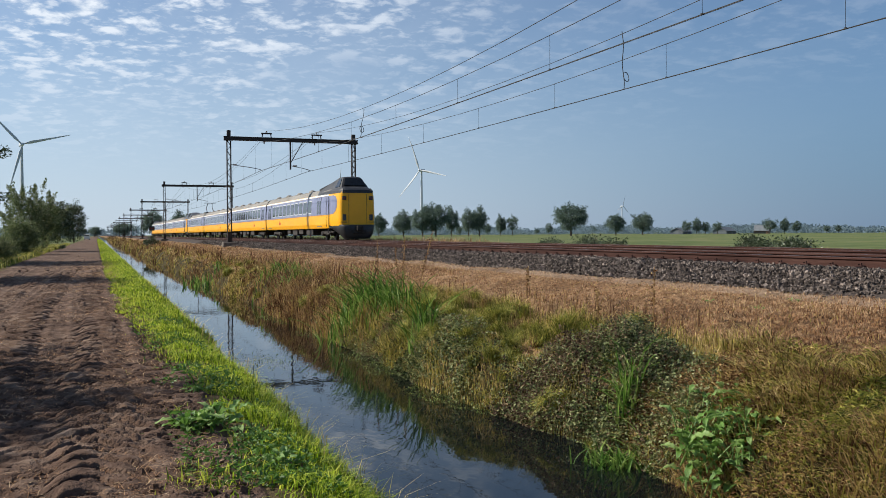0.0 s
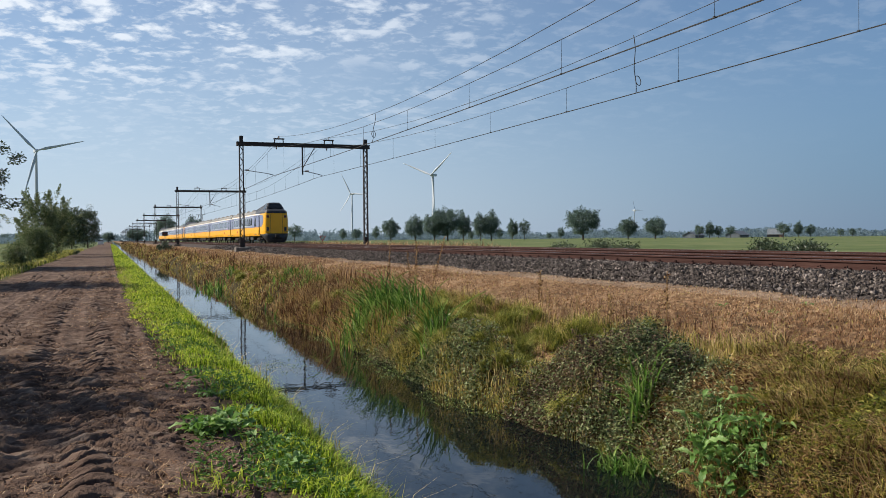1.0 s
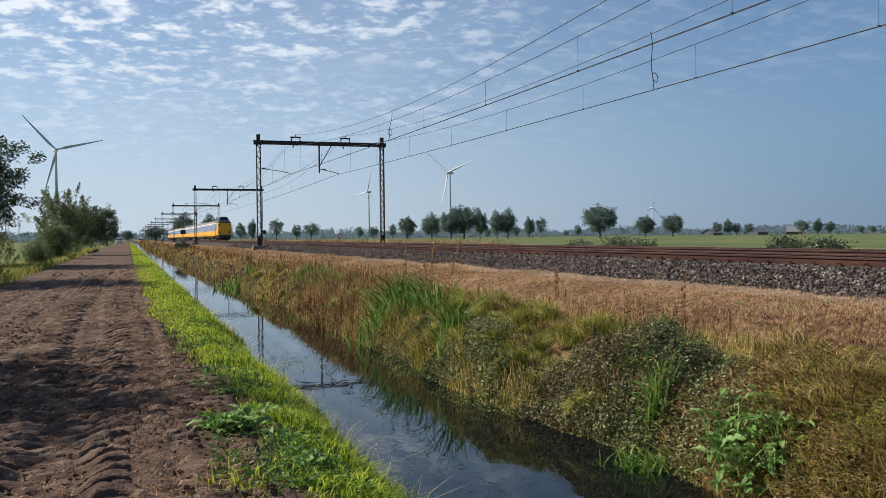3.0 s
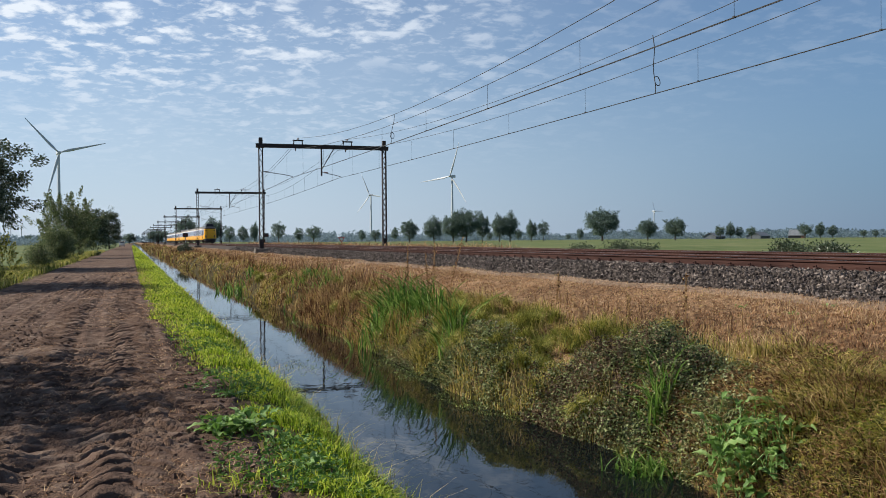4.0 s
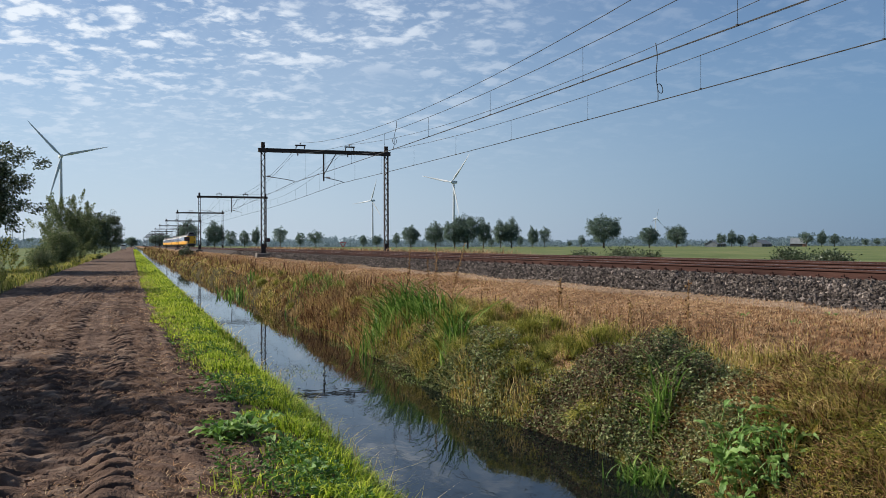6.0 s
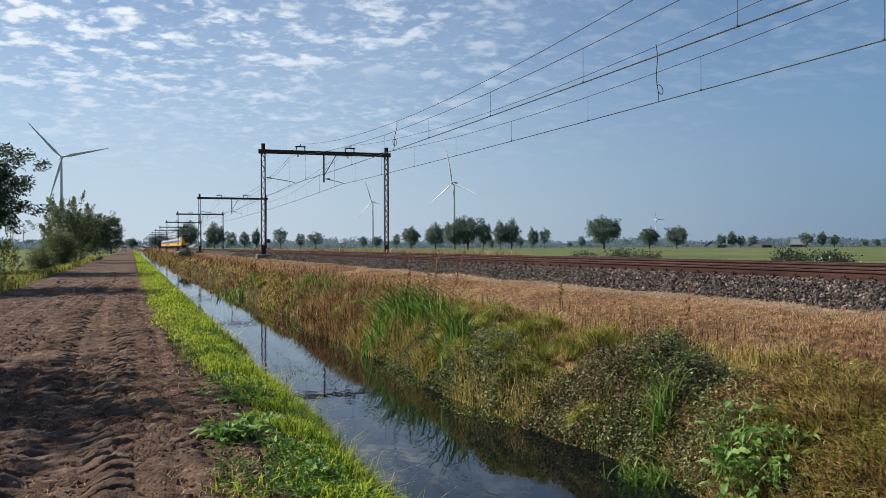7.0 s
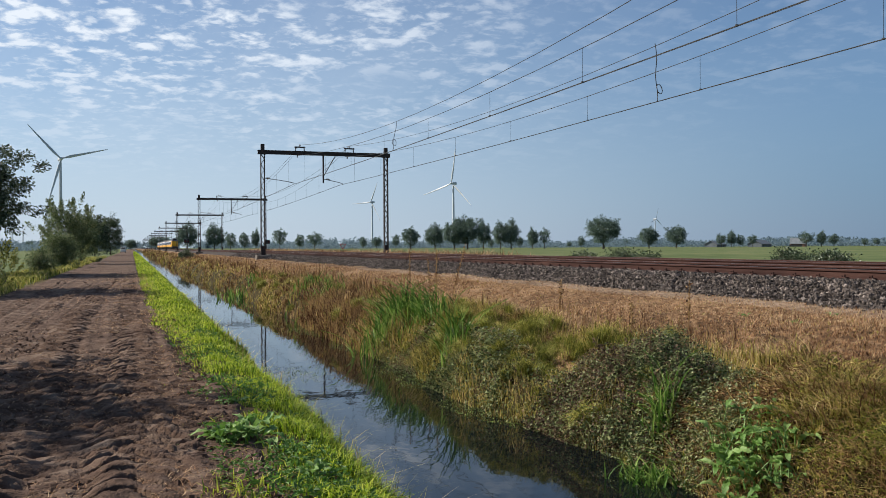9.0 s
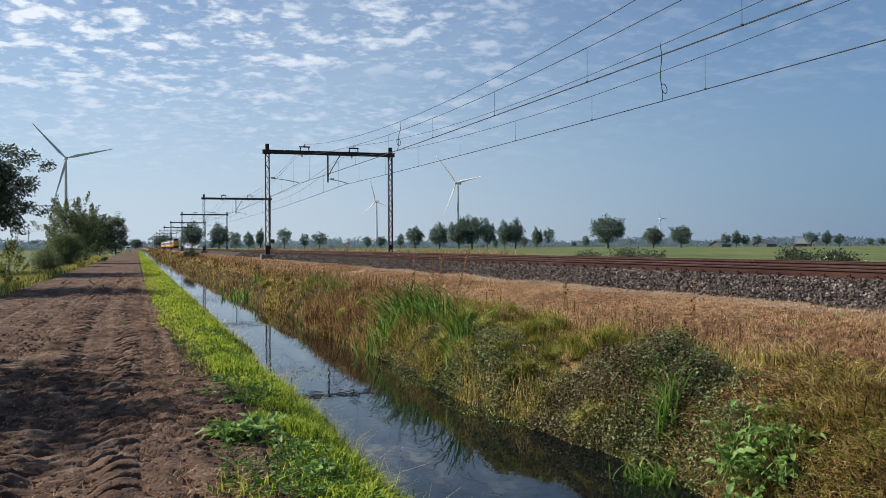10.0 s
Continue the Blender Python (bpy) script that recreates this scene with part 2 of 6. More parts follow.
def water_material():
    m = bpy.data.materials.new("ditch_water")
    m.use_nodes = True
    N, L = m.node_tree.nodes, m.node_tree.links
    b = N["Principled BSDF"]
    b.inputs["Base Color"].default_value = (0.004, 0.006, 0.007, 1)
    b.inputs["Roughness"].default_value, b.inputs["IOR"].default_value = 0.02, 1.33
    tc = N.new("ShaderNodeTexCoord")
    mp = N.new("ShaderNodeMapping")
    mp.inputs[3].default_value = (1, 0.55, 1)
    n, n2 = N.new("ShaderNodeTexNoise"), N.new("ShaderNodeTexNoise")
    n.inputs["Scale"].default_value, n.inputs["Detail"].default_value = 4.0, 3
    n2.inputs["Scale"].default_value, n2.inputs["Detail"].default_value = 0.5, 2
    bp = N.new("ShaderNodeBump")
    mul = N.new("ShaderNodeMath")
    mul.operation = "MULTIPLY"
    L.new(tc.outputs["Object"], mp.inputs[0]), L.new(mp.outputs[0], n.inputs["Vector"]), L.new(mp.outputs[0], n2.inputs["Vector"])
    L.new(n.outputs[0], mul.inputs[0]), L.new(n2.outputs[0], mul.inputs[1])
    bp.inputs["Strength"].default_value, bp.inputs["Distance"].default_value = 0.07, 0.05
    L.new(mul.outputs[0], bp.inputs["Height"]), L.new(bp.outputs[0], b.inputs["Normal"])
    return m


WATER = water_material()

# ---------------------------------------------------------------- mesh helpers


def link(name, me, material, parent=None, label=""):
    ob = new(name, me)
    for k in (material if isinstance(material, (list, tuple)) else [material]):
        me.materials.append(k)
    if parent:
        ob.parent = parent
    if label:
        ob["label"] = label
    return ob


def part(name, bm, material, parent=None, label="", smooth=False):
    me = bpy.data.meshes.new(name)
    bm.to_mesh(me)
    bm.free()
    if smooth:
        me.shade_smooth()
    return link(name, me, material, parent, label)


def tri_mesh(name, verts, tris, smooth=False):
    """A mesh from arrays of corners and triangles."""
    me = bpy.data.meshes.new(name)
    verts, tris = np.asarray(verts, np.float32), np.asarray(tris, np.int32)
    me.vertices.add(len(verts)), me.loops.add(tris.size), me.polygons.add(len(tris))
    me.vertices.foreach_set("co", verts.ravel())
    me.loops.foreach_set("vertex_index", tris.ravel())
    me.polygons.foreach_set("loop_start", np.arange(0, tris.size, 3, dtype=np.int32))
    me.update(calc_edges=True)
    if smooth:
        me.shade_smooth()
    else:
        me.shade_flat()
    return me


def empty(name, m=None):
    e = new(name)
    e.empty_display_size = 0.2
    if m is not None:
        e.matrix_basis = m
    return e


def add_box(bm, x0, x1, y0, y1, z0, z1, bevel=0.0):
    r = bmesh.ops.create_cube(bm, size=1, matrix=Matrix.Translation(((x0 + x1) / 2, (y0 + y1) / 2, (z0 + z1) / 2))
                              @ Matrix.Diagonal((x1 - x0, y1 - y0, z1 - z0, 1)))
    if bevel:
        es = list({e for v in r["verts"] for e in v.link_edges})
        bmesh.ops.bevel(bm, geom=es, offset=bevel, segments=1, affect="EDGES")


def add_bar(bm, a, b, w, h=None):
    """A square bar from a to b."""
    a, b = Vector(a), Vector(b)
    d = b - a
    q = d.to_track_quat("Z", "Y").to_matrix().to_4x4()
    bmesh.ops.create_cube(bm, size=1, matrix=Matrix.Translation((a + b) / 2) @ q @ Matrix.Diagonal((w, h or w, d.length, 1)))


def add_rod(bm, a, b, r0, r1=None, n=8):
    a, b = Vector(a), Vector(b)
    d = b - a
    q = d.to_track_quat("Z", "Y").to_matrix().to_4x4()
    bmesh.ops.create_cone(bm, cap_ends=True, segments=n, radius1=r0, radius2=r0 if r1 is None else r1, depth=d.length,
                          matrix=Matrix.Translation((a + b) / 2) @ q)


def extrude(bm, ring_a, ring_b, caps=True):
    va, vb = [bm.verts.new(p) for p in ring_a], [bm.verts.new(p) for p in ring_b]
    n = len(va)
    for i in range(n):
        bm.faces.new((va[i], va[(i + 1) % n], vb[(i + 1) % n], vb[i]))
    if caps:
        bm.faces.new(va[::-1]), bm.faces.new(vb)
    return va, vb


rng = np.random.default_rng(7)


def unit_noise(x, y, seed=0):
    """Smooth waves of many lengths, about -1 to 1, for arrays."""
    r = np.random.default_rng(seed)
    out, total = 0, 0
    for k in range(5):
        f = 1.0 * 1.9 ** k
        for _ in range(3):
            a, ph = r.uniform(0, 6.28), r.uniform(0, 6.28)
            out = out + np.sin((x * np.cos(a) + y * np.sin(a)) * f + ph) / 1.6 ** k
        total += 1.8 / 1.6 ** k
    return out / total


# ---------------------------------------------------------------- the ground's shape
PX = [-60, -9, -6.5, -4.7, -4.2, 0.5, 1.15, 1.45, 2.15, 2.7, 3.9, 4.32, 4.5, 4.72, 5.0, 5.4, 6.3, 7.2, 9.5, 9.9, 19.3, 21.5, 25, 60]
PZ = [-0.12, -0.12, -0.22, -0.05, -0.03, -0.03, 0.0, -0.06, -0.62, -1.0, -1.0, -0.74, -0.50, -0.12, 0.08, 0.19, 0.29, 0.39, 0.70, 0.72, 0.72, 0.35, 0.0, -0.1]
WATER_Z = -0.6
RAIL_Z = 1.166
XN, XF = 12.35, 16.40


def bank_shift(y):
    """How far the bank recedes in a shallow bay of the ditch."""
    y = np.asarray(y, float)
    return 0.26 * np.clip((10.8 - y) / 2.5, 0, 1) * np.clip((y - 5.4) / 2, 0, 1)


def ground_z(x, y):
    x, y = np.asarray(x, float), np.asarray(y, float)
    right = np.clip((x - 3.3) / 1.5, 0, 1) * np.clip((9.0 - x) / 2, 0, 1)
    left = np.clip((x - 0.6) / 1.0, 0, 1) * np.clip((3.0 - x) / 0.8, 0, 1)
    xs = x - np.clip((x - 3.0) / 1.2, 0, 1) * np.clip((7.5 - x) / 1.5, 0, 1) * bank_shift(y) + right * 0.24 * unit_noise(y * 0.55, y * 0.13, 3) + left * 0.10 * unit_noise(y * 0.9, y * 0.3, 4)
    z = np.interp(xs, PX, PZ)
    z = z + right * np.clip((x - 4.45) / 0.3, 0, 1) * (0.11 * unit_noise(x * 1.6, y * 1.6, 5) + 0.15 * np.abs(unit_noise(x * 4.2, y * 4.2, 7))) + left * 0.02 * unit_noise(x * 2, y * 2, 6)
    z = z + np.clip((np.abs(x - 7.6) < 2.4) * 0.035, 0, 1) * unit_noise(x * 1.1, y * 1.1, 8)
    return z


def ground_sheet(name, xs, ys, materials, pick, smooth=True):
    """A sheet over the crossings of xs and ys that follows the ground; pick(x) names the material of a column."""
    X, Y = np.meshgrid(xs, ys)
    Z = ground_z(X, Y)
    nx, ny = len(xs), len(ys)
    v = np.stack([X, Y, Z], -1).reshape(-1, 3)
    i = (np.arange(ny - 1)[:, None] * nx + np.arange(nx - 1)[None]).ravel()
    t = np.concatenate([np.stack([i, i + 1, i + nx + 1], 1), np.stack([i, i + nx + 1, i + nx], 1)])
    me = tri_mesh(name, v, t, smooth)
    ob = link(name, me, materials)
    mid = (np.asarray(xs)[:-1] + np.asarray(xs)[1:]) / 2
    col = np.array([pick(x) for x in mid], np.int32)
    me.polygons.foreach_set("material_index", np.tile(np.tile(col, ny - 1), 2))
    return ob


def build_ground():
    xs = np.concatenate([[-2600, -900, -300, -120, -60, -30, -15, -9, -8], np.arange(-7, -4.0, 0.25), [-3, -2, -1, 0],
                         np.arange(0.4, 7.5, 0.10), np.arange(7.6, 10, 0.3), [10.5, 12, 15, 18, 19.3, 20, 21.5, 23, 25, 30, 60, 150, 400, 1100, 2600]])
    ys = np.concatenate([[-300, -60, -20], np.arange(-12, 5, 0.4), np.arange(5, 22, 0.12), np.arange(22, 60, 0.4), np.arange(60, 150, 2.5),
                         [160, 180, 220, 300, 400, 520, 700, 1000, 1500, 2200, 3200, 4600]])

    def pick(x):
        return 0 if x < -4.6 or x > 20.5 else 1 if x < 1.6 else 2 if x < 5.1 else 3 if x < 9.0 else 4
    g = ground_sheet("ground", xs, ys, [FIELD, VERGE_SOIL, BANK_SOIL, DRY_SOIL, SAND], pick)
    tagged(g, "flat green pasture with a ditch and a dry railway slope", "ground", kind="structure")


build_ground()

LUG = 0.29


def build_track():
    """The rutted dirt track, with the bars that tractor tyres pressed into it."""
    xs = np.arange(-4.6, 1.25, 0.028)
    ys = list(np.arange(-30, 4.2, 0.2)) + [4.2]
    while ys[-1] < 150:
        ys.append(ys[-1] + max(0.022, (ys[-1] / 14) ** 2 * 0.03))
    ys = np.array(ys + [200, 300, 450, 700, 1200])
    X, Y = np.meshgrid(xs, ys)
    Z = 0.015 * unit_noise(X * 0.9, Y * 0.5, 11) + 0.03 * unit_noise(X * 2.6, Y * 0.16, 14) * np.clip(Y / 14 - 0.5, 0, 1) + 0.012 * unit_noise(X * 5, Y * 5, 12) + 0.012 * unit_noise(X * 14, Y * 15, 13)
    fade = np.clip(1.4 - Y / 60, 0.15, 1)
    for cx, half, skew, seed in ((-0.05, 0.38, 0.5, 1), (-1.05, 0.36, -0.5, 2), (-2.1, 0.28, 0.3, 3), (-3.2, 0.3, 0.35, 4)):
        wander = cx + 0.10 * np.sin(Y * 0.11 + seed) + 0.05 * np.sin(Y * 0.37 + 2 * seed) + (0.12 if seed > 2 else 0) * np.sin(Y * 0.05)
        u = (X - wander) / half
        inside = np.clip((1 - np.abs(u + 0.25 * unit_noise(X * 3, Y * 3, 40 + seed))) * 2.2, 0, 1)
        ph = (Y + np.abs(u) * half * skew * 1.6 + np.clip(u * 4, -1, 1) * LUG / 4 + 0.022 * unit_noise(X * 4, Y * 4, 30 + seed)) / LUG * 2 * np.pi
        lugs = np.clip(np.sin(ph) * 7 + 4.4, -1.2, 1)
        wear = np.clip(0.85 + 0.75 * unit_noise(X * 2.0 + seed, Y * 1.4, 20 + seed), 0.1, 1.3)
        amp = 0.08 if seed < 3 else 0.06
        Z += inside * (-0.018 + lugs * amp * wear) * fade
        Z += np.exp(-((np.abs(u) - 1.15) / 0.18) ** 2) * 0.018 * fade
    Z += 0.012 + 0.022 * np.abs(unit_noise(X * 24, Y * 26, 15)) * fade
    # broken clods with sharp cracks between them
    crumb = np.clip(0.55 + 1.2 * unit_noise(X * 0.8, Y * 0.6, 18), 0.1, 1.3) * np.clip(1.9 - Y / 11, 0.12, 1)
    Z += crumb * fade * (0.042 * np.clip(np.abs(unit_noise(X * 10, Y * 15, 19)) * 3.5, 0, 1) - 0.03)
    edge = 0.55 + 0.38 * np.clip((15 - Y) / 4, 0, 1) + 0.18 * unit_noise(Y * 0.8, Y * 0.21, 16) - np.clip(Y / 200, 0, 0.35)
    Z -= np.clip((X - edge) / 0.2, 0, 1) * 0.12 + np.clip((-4.1 - 0.25 * unit_noise(Y * 0.5, Y * 0.1, 17) - X) / 0.25, 0, 1) * 0.14
    nx, ny = len(xs), len(ys)
    i = (np.arange(ny - 1)[:, None] * nx + np.arange(nx - 1)[None]).ravel()
    t = np.concatenate([np.stack([i, i + 1, i + nx + 1], 1), np.stack([i, i + nx + 1, i + nx], 1)])
    ob = link("dirt_track", tri_mesh("dirt_track", np.stack([X, Y, Z], -1).reshape(-1, 3), t, True), SOIL)
    tagged(ob, "brown dirt farm track with tractor tyre marks", "track", kind="structure")


build_track()


def build_water():
    bm = bmesh.new()
    ys = [-40, 5, 10, 20, 40, 80, 160, 320, 700, 1200]
    a = [bm.verts.new((1.7, y, WATER_Z)) for y in ys]
    b = [bm.verts.new((5.4, y, WATER_Z)) for y in ys]
    for i in range(len(ys) - 1):
        bm.faces.new((a[i], b[i], b[i + 1], a[i + 1]))
    tagged(part("water", bm, WATER), "still dark ditch water reflecting the sky", "water", kind="structure")


build_water()


# ---------------------------------------------------------------- the railway


def rock_mesh(name, x, y, z, s):
    """Small angular lumps, twelve triangles each."""
    n = len(x)
    cube = np.array([[a, b, c] for a in (-1, 1) for b in (-1, 1) for c in (-1, 1)], float)
    f = np.array([[0, 1, 3], [0, 3, 2], [4, 6, 7], [4, 7, 5], [0, 4, 5], [0, 5, 1], [2, 3, 7], [2, 7, 6], [0, 2, 6], [0, 6, 4], [1, 5, 7], [1, 7, 3]])
    v = cube[None] * rng.uniform(0.5, 1.1, (n, 8, 3)) * rng.uniform(0.42, 1.45, (n, 1, 3))
    a, b = rng.uniform(0, 6.28, n), rng.uniform(0, 6.28, n)
    ca, sa, cb, sb = np.cos(a), np.sin(a), np.cos(b), np.sin(b)
    vx, vy, vz = v[..., 0], v[..., 1], v[..., 2]
    vx, vy = vx * ca[:, None] - vy * sa[:, None], vx * sa[:, None] + vy * ca[:, None]
    vy, vz = vy * cb[:, None] - vz * sb[:, None], vy * sb[:, None] + vz * cb[:, None]
    v = np.stack([vx, vy, vz], -1) * s[:, None, None] + np.stack([x, y, z], -1)[:, None]
    t = (f[None] + (np.arange(n) * 8)[:, None, None]).reshape(-1, 3)
    return tri_mesh(name, v.reshape(-1, 3), t)


def build_ballast():
    ys = np.concatenate([[-80, -20, 0], np.arange(6, 80, 1.0), [90, 110, 150, 250, 450, 900, 1500]])
    xs = np.array([9.45, 9.7, 10.05, 10.4, 10.7, 12, 14.4, 16.5, 17.9, 18.3, 19.2])
    zs = np.array([0.62, 0.72, 0.84, 0.955, 0.985, 0.985, 0.95, 0.985, 0.985, 0.95, 0.62])
    X, Y = np.meshgrid(xs, ys)
    Z = np.tile(zs, (len(ys), 1)) + 0.02 * unit_noise(X * 3, Y * 2, 31)
    nx, ny = len(xs), len(ys)
    i = (np.arange(ny - 1)[:, None] * nx + np.arange(nx - 1)[None]).ravel()
    t = np.concatenate([np.stack([i, i + 1, i + nx + 1], 1), np.stack([i, i + nx + 1, i + nx], 1)])
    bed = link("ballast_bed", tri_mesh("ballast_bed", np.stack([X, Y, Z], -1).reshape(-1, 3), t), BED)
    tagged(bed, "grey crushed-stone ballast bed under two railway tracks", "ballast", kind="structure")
    # loose stones over the near shoulder and between the rails
    n = 35000
    y = 9 * (95 / 9) ** rng.uniform(0, 1, n) ** 0.9
    x = np.where(rng.uniform(0, 1, n) < 0.86, 9.45 + rng.uniform(0, 1, n) ** 0.85 * 1.75, rng.uniform(11.4, 18, n))
    z = np.interp(x, xs, zs) + rng.uniform(-0.005, 0.03, n)
    s = rng.uniform(0.012, 0.028, n) * (1 + np.clip(y - 30, 0, 99) / 60)
    ob = link("ballast_stones", rock_mesh("ballast_stones", x, y, z, s), STONE)
    tagged(ob, "angular grey-brown ballast stones on the track shoulder", "ballast", kind="stuff")


build_ballast()


def build_sleeper_mesh():
    bm = bmesh.new()
    add_box(bm, -1.28, 1.28, -0.13, 0.13, RAIL_Z - 0.38, RAIL_Z - 0.165, 0.02)
    return bm


def build_railway(x0, label):
    tr = empty("railway_track", pose(x0, 0, 0))
    tagged(tr, label, "railway track", "tracks of the line")
    prof = [(-0.075, 0), (0.075, 0), (0.075, 0.012), (0.012, 0.03), (0.010, 0.115), (0.036, 0.13), (0.036, 0.155), (0.028, 0.165),
            (-0.028, 0.165), (-0.036, 0.155), (-0.036, 0.13), (-0.010, 0.115), (-0.012, 0.03), (-0.075, 0.012)]
    for side in (-0.7525, 0.7525):
        bm = bmesh.new()
        extrude(bm, [(side + x, -80, RAIL_Z - 0.165 + z) for x, z in prof], [(side + x, 1400, RAIL_Z - 0.165 + z) for x, z in prof])
        bmesh.ops.recalc_face_normals(bm, faces=bm.faces)
        for f in bm.faces:
            f.material_index = 1 if f.normal.z > 0.9 and f.calc_center_median().z > RAIL_Z - 0.02 else 0
        part("rail", bm, [RAIL, RAIL_TOP], tr, "rusty brown steel rail with a worn top")
    sl = build_sleeper_mesh()
    first = part("sleeper", sl, CONCRETE, tr)
    ys = [8.0]
    for k in range(150):
        ys.append(ys[-1] + (0.6 if ys[-1] < 60 else 0.9))
    bm = bmesh.new()
    for s in (-0.7525, 0.7525):
        for e in (-1, 1):
            add_box(bm, s + e * 0.11 - 0.055, s + e * 0.11 + 0.055, -0.075, 0.075, RAIL_Z - 0.17, RAIL_Z - 0.125, 0.012)
            add_rod(bm, (s + e * 0.12, -0.02, RAIL_Z - 0.16), (s + e * 0.12, -0.02, RAIL_Z - 0.085), 0.022, 0.016, 6)
            add_bar(bm, (s + e * 0.13, 0.05, RAIL_Z - 0.12), (s + e * 0.05, 0.05, RAIL_Z - 0.115), 0.025)
    bmesh.ops.triangulate(bm, faces=bm.faces)
    v = np.array([q.co[:] for q in bm.verts])
    bm.verts.index_update()
    t = np.array([[q.index for q in f.verts] for f in bm.faces])
    bm.free()
    vs = np.concatenate([v + np.array([0, y, 0]) for y in ys])
    ts = np.concatenate([t + len(v) * k for k in range(len(ys))])
    tagged(link("rail_fastening", tri_mesh("rail_fastening", vs, ts), RAIL, tr, "rusty rail fastenings"), kind="stuff")
    first.location.y = ys[0]
    for y in ys[1:]:
        o = first.copy()
        scene.collection.objects.link(o)
        o.parent, o.location.y = tr, y


build_railway(XN, "near railway track with rusty rails on concrete sleepers")
build_railway(XF, "far railway track with rusty rails on concrete sleepers")

# ---------------------------------------------------------------- overhead line
P_Y, P_STEP = 70.19, 69.915
MAST_L, MAST_R = 9.59, 19.48
BEAM_Z = RAIL_Z + 7.82
N_PORTAL = 13


def build_portal():
    p = empty("catenary_portal", pose(0, P_Y, 0))
    tagged(p, "dark steel lattice catenary portal spanning both tracks", "catenary portal", "portals over the line")
    for x, base in ((MAST_L, 0.98), (MAST_R, 0.98)):
        bm = bmesh.new()
        for sx in (-1, 1):
            for sy in (-1, 1):
                add_bar(bm, (x + sx * 0.15, sy * 0.10, base), (x + sx * 0.14, sy * 0.10, BEAM_Z + 0.12), 0.10, 0.06)
        z, k, step = base + 0.75, 0, 0.42
        while z < BEAM_Z - 0.25:
            for sy in (-0.1, 0.1):
                a, b = (-0.14, 0.14) if k % 2 else (0.14, -0.14)
                add_bar(bm, (x + a, sy, z), (x + b, sy, z + step), 0.07, 0.025)
            z, k = z + step, k + 1
        add_box(bm, x - 0.17, x + 0.17, -0.12, 0.12, base, base + 0.75, 0.01)
        mast = part("mast", bm, STEEL, p)
        bm = bmesh.new()
        add_box(bm, x - 0.14, x + 0.14, -0.13, 0.13, BEAM_Z + 0.08, BEAM_Z + 0.62, 0.01)
        part("mast_head", bm, STEEL, mast)
        bm = bmesh.new()
        add_box(bm, x - 0.55, x + 0.5, -0.5, 0.5, 0.30, base + 0.02, 0.04)
        part("foundation", bm, CONCRETE, p, "weathered concrete footing")
    bm = bmesh.new()
    for dz in (-0.14, 0.12):
        add_box(bm, MAST_L - 0.38, MAST_R + 0.36, -0.16, 0.16, BEAM_Z + dz, BEAM_Z + dz + 0.04)
    add_box(bm, MAST_L - 0.36, MAST_R + 0.34, -0.13, 0.13, BEAM_Z - 0.10, BEAM_Z + 0.12)
    for x in (MAST_L, MAST_R):
        add_box(bm, x - 0.30, x + 0.30, -0.2, 0.2, BEAM_Z - 0.16, BEAM_Z + 0.16)
    part("beam", bm, STEEL, p)
    for x in (12.5, 16.46):
        bm = bmesh.new()
        for s in (-0.32, 0.32):
            add_bar(bm, (x + s * 1.1, 0, BEAM_Z + 0.14), (x + s, 0, BEAM_Z + 0.46), 0.07)
        add_bar(bm, (x - 0.42, 0, BEAM_Z + 0.47), (x + 0.42, 0, BEAM_Z + 0.47), 0.10)
        br = part("feeder_bracket", bm, STEEL, p)
        bm = bmesh.new()
        for k in range(4):
            add_rod(bm, (x, 0, BEAM_Z + 0.50 + k * 0.05), (x, 0, BEAM_Z + 0.53 + k * 0.05), 0.07, 0.05)
        part("insulator", bm, PORCELAIN, br)
    # hanger post between the tracks, braced
    bm = bmesh.new()
    add_bar(bm, (14.35, 0, BEAM_Z - 0.1), (14.35, 0, BEAM_Z - 2.3), 0.11)
    add_bar(bm, (15.35, 0, BEAM_Z - 0.1), (14.38, 0, BEAM_Z - 1.75), 0.06)
    part("hanger_post", bm, STEEL, p)
    for a, b, sy in ((MAST_L + 0.15, 12.05, 0.0), (14.42, 15.95, 0.0)):
        bm = bmesh.new()
        za, zb = RAIL_Z + 5.78, RAIL_Z + 5.42
        pts = [Vector((a + (b - a) * u, sy, za + (zb - za) * (0.8 * u + 0.2 * u ** 6) + 0.03)) for u in (0, 0.25, 0.5, 0.7, 0.85, 0.95, 1)]
        for u, v in zip(pts, pts[1:]):
            add_rod(bm, u, v, 0.028, n=6)
        arm = part("registration_arm", bm, GALVANISED, p, "pale galvanised registration arm")
        bm = bmesh.new()
        for k in range(5):
            add_rod(bm, (a + 0.15 + k * 0.06, sy, za + 0.03), (a + 0.19 + k * 0.06, sy, za + 0.03), 0.075, 0.05)
        part("insulator", bm, PORCELAIN, arm)
    for x in (12.3, 16.3):
        bm = bmesh.new()
        add_rod(bm, (x, 0, BEAM_Z - 0.12), (x, 0, BEAM_Z - 0.34), 0.05)
        part("suspension_clamp", bm, PORCELAIN, p)
    return p


portal = build_portal()
for k in range(-1, N_PORTAL):
    if k != 0:
        copy_thing(portal, pose(0, P_Y + k * P_STEP, 0))


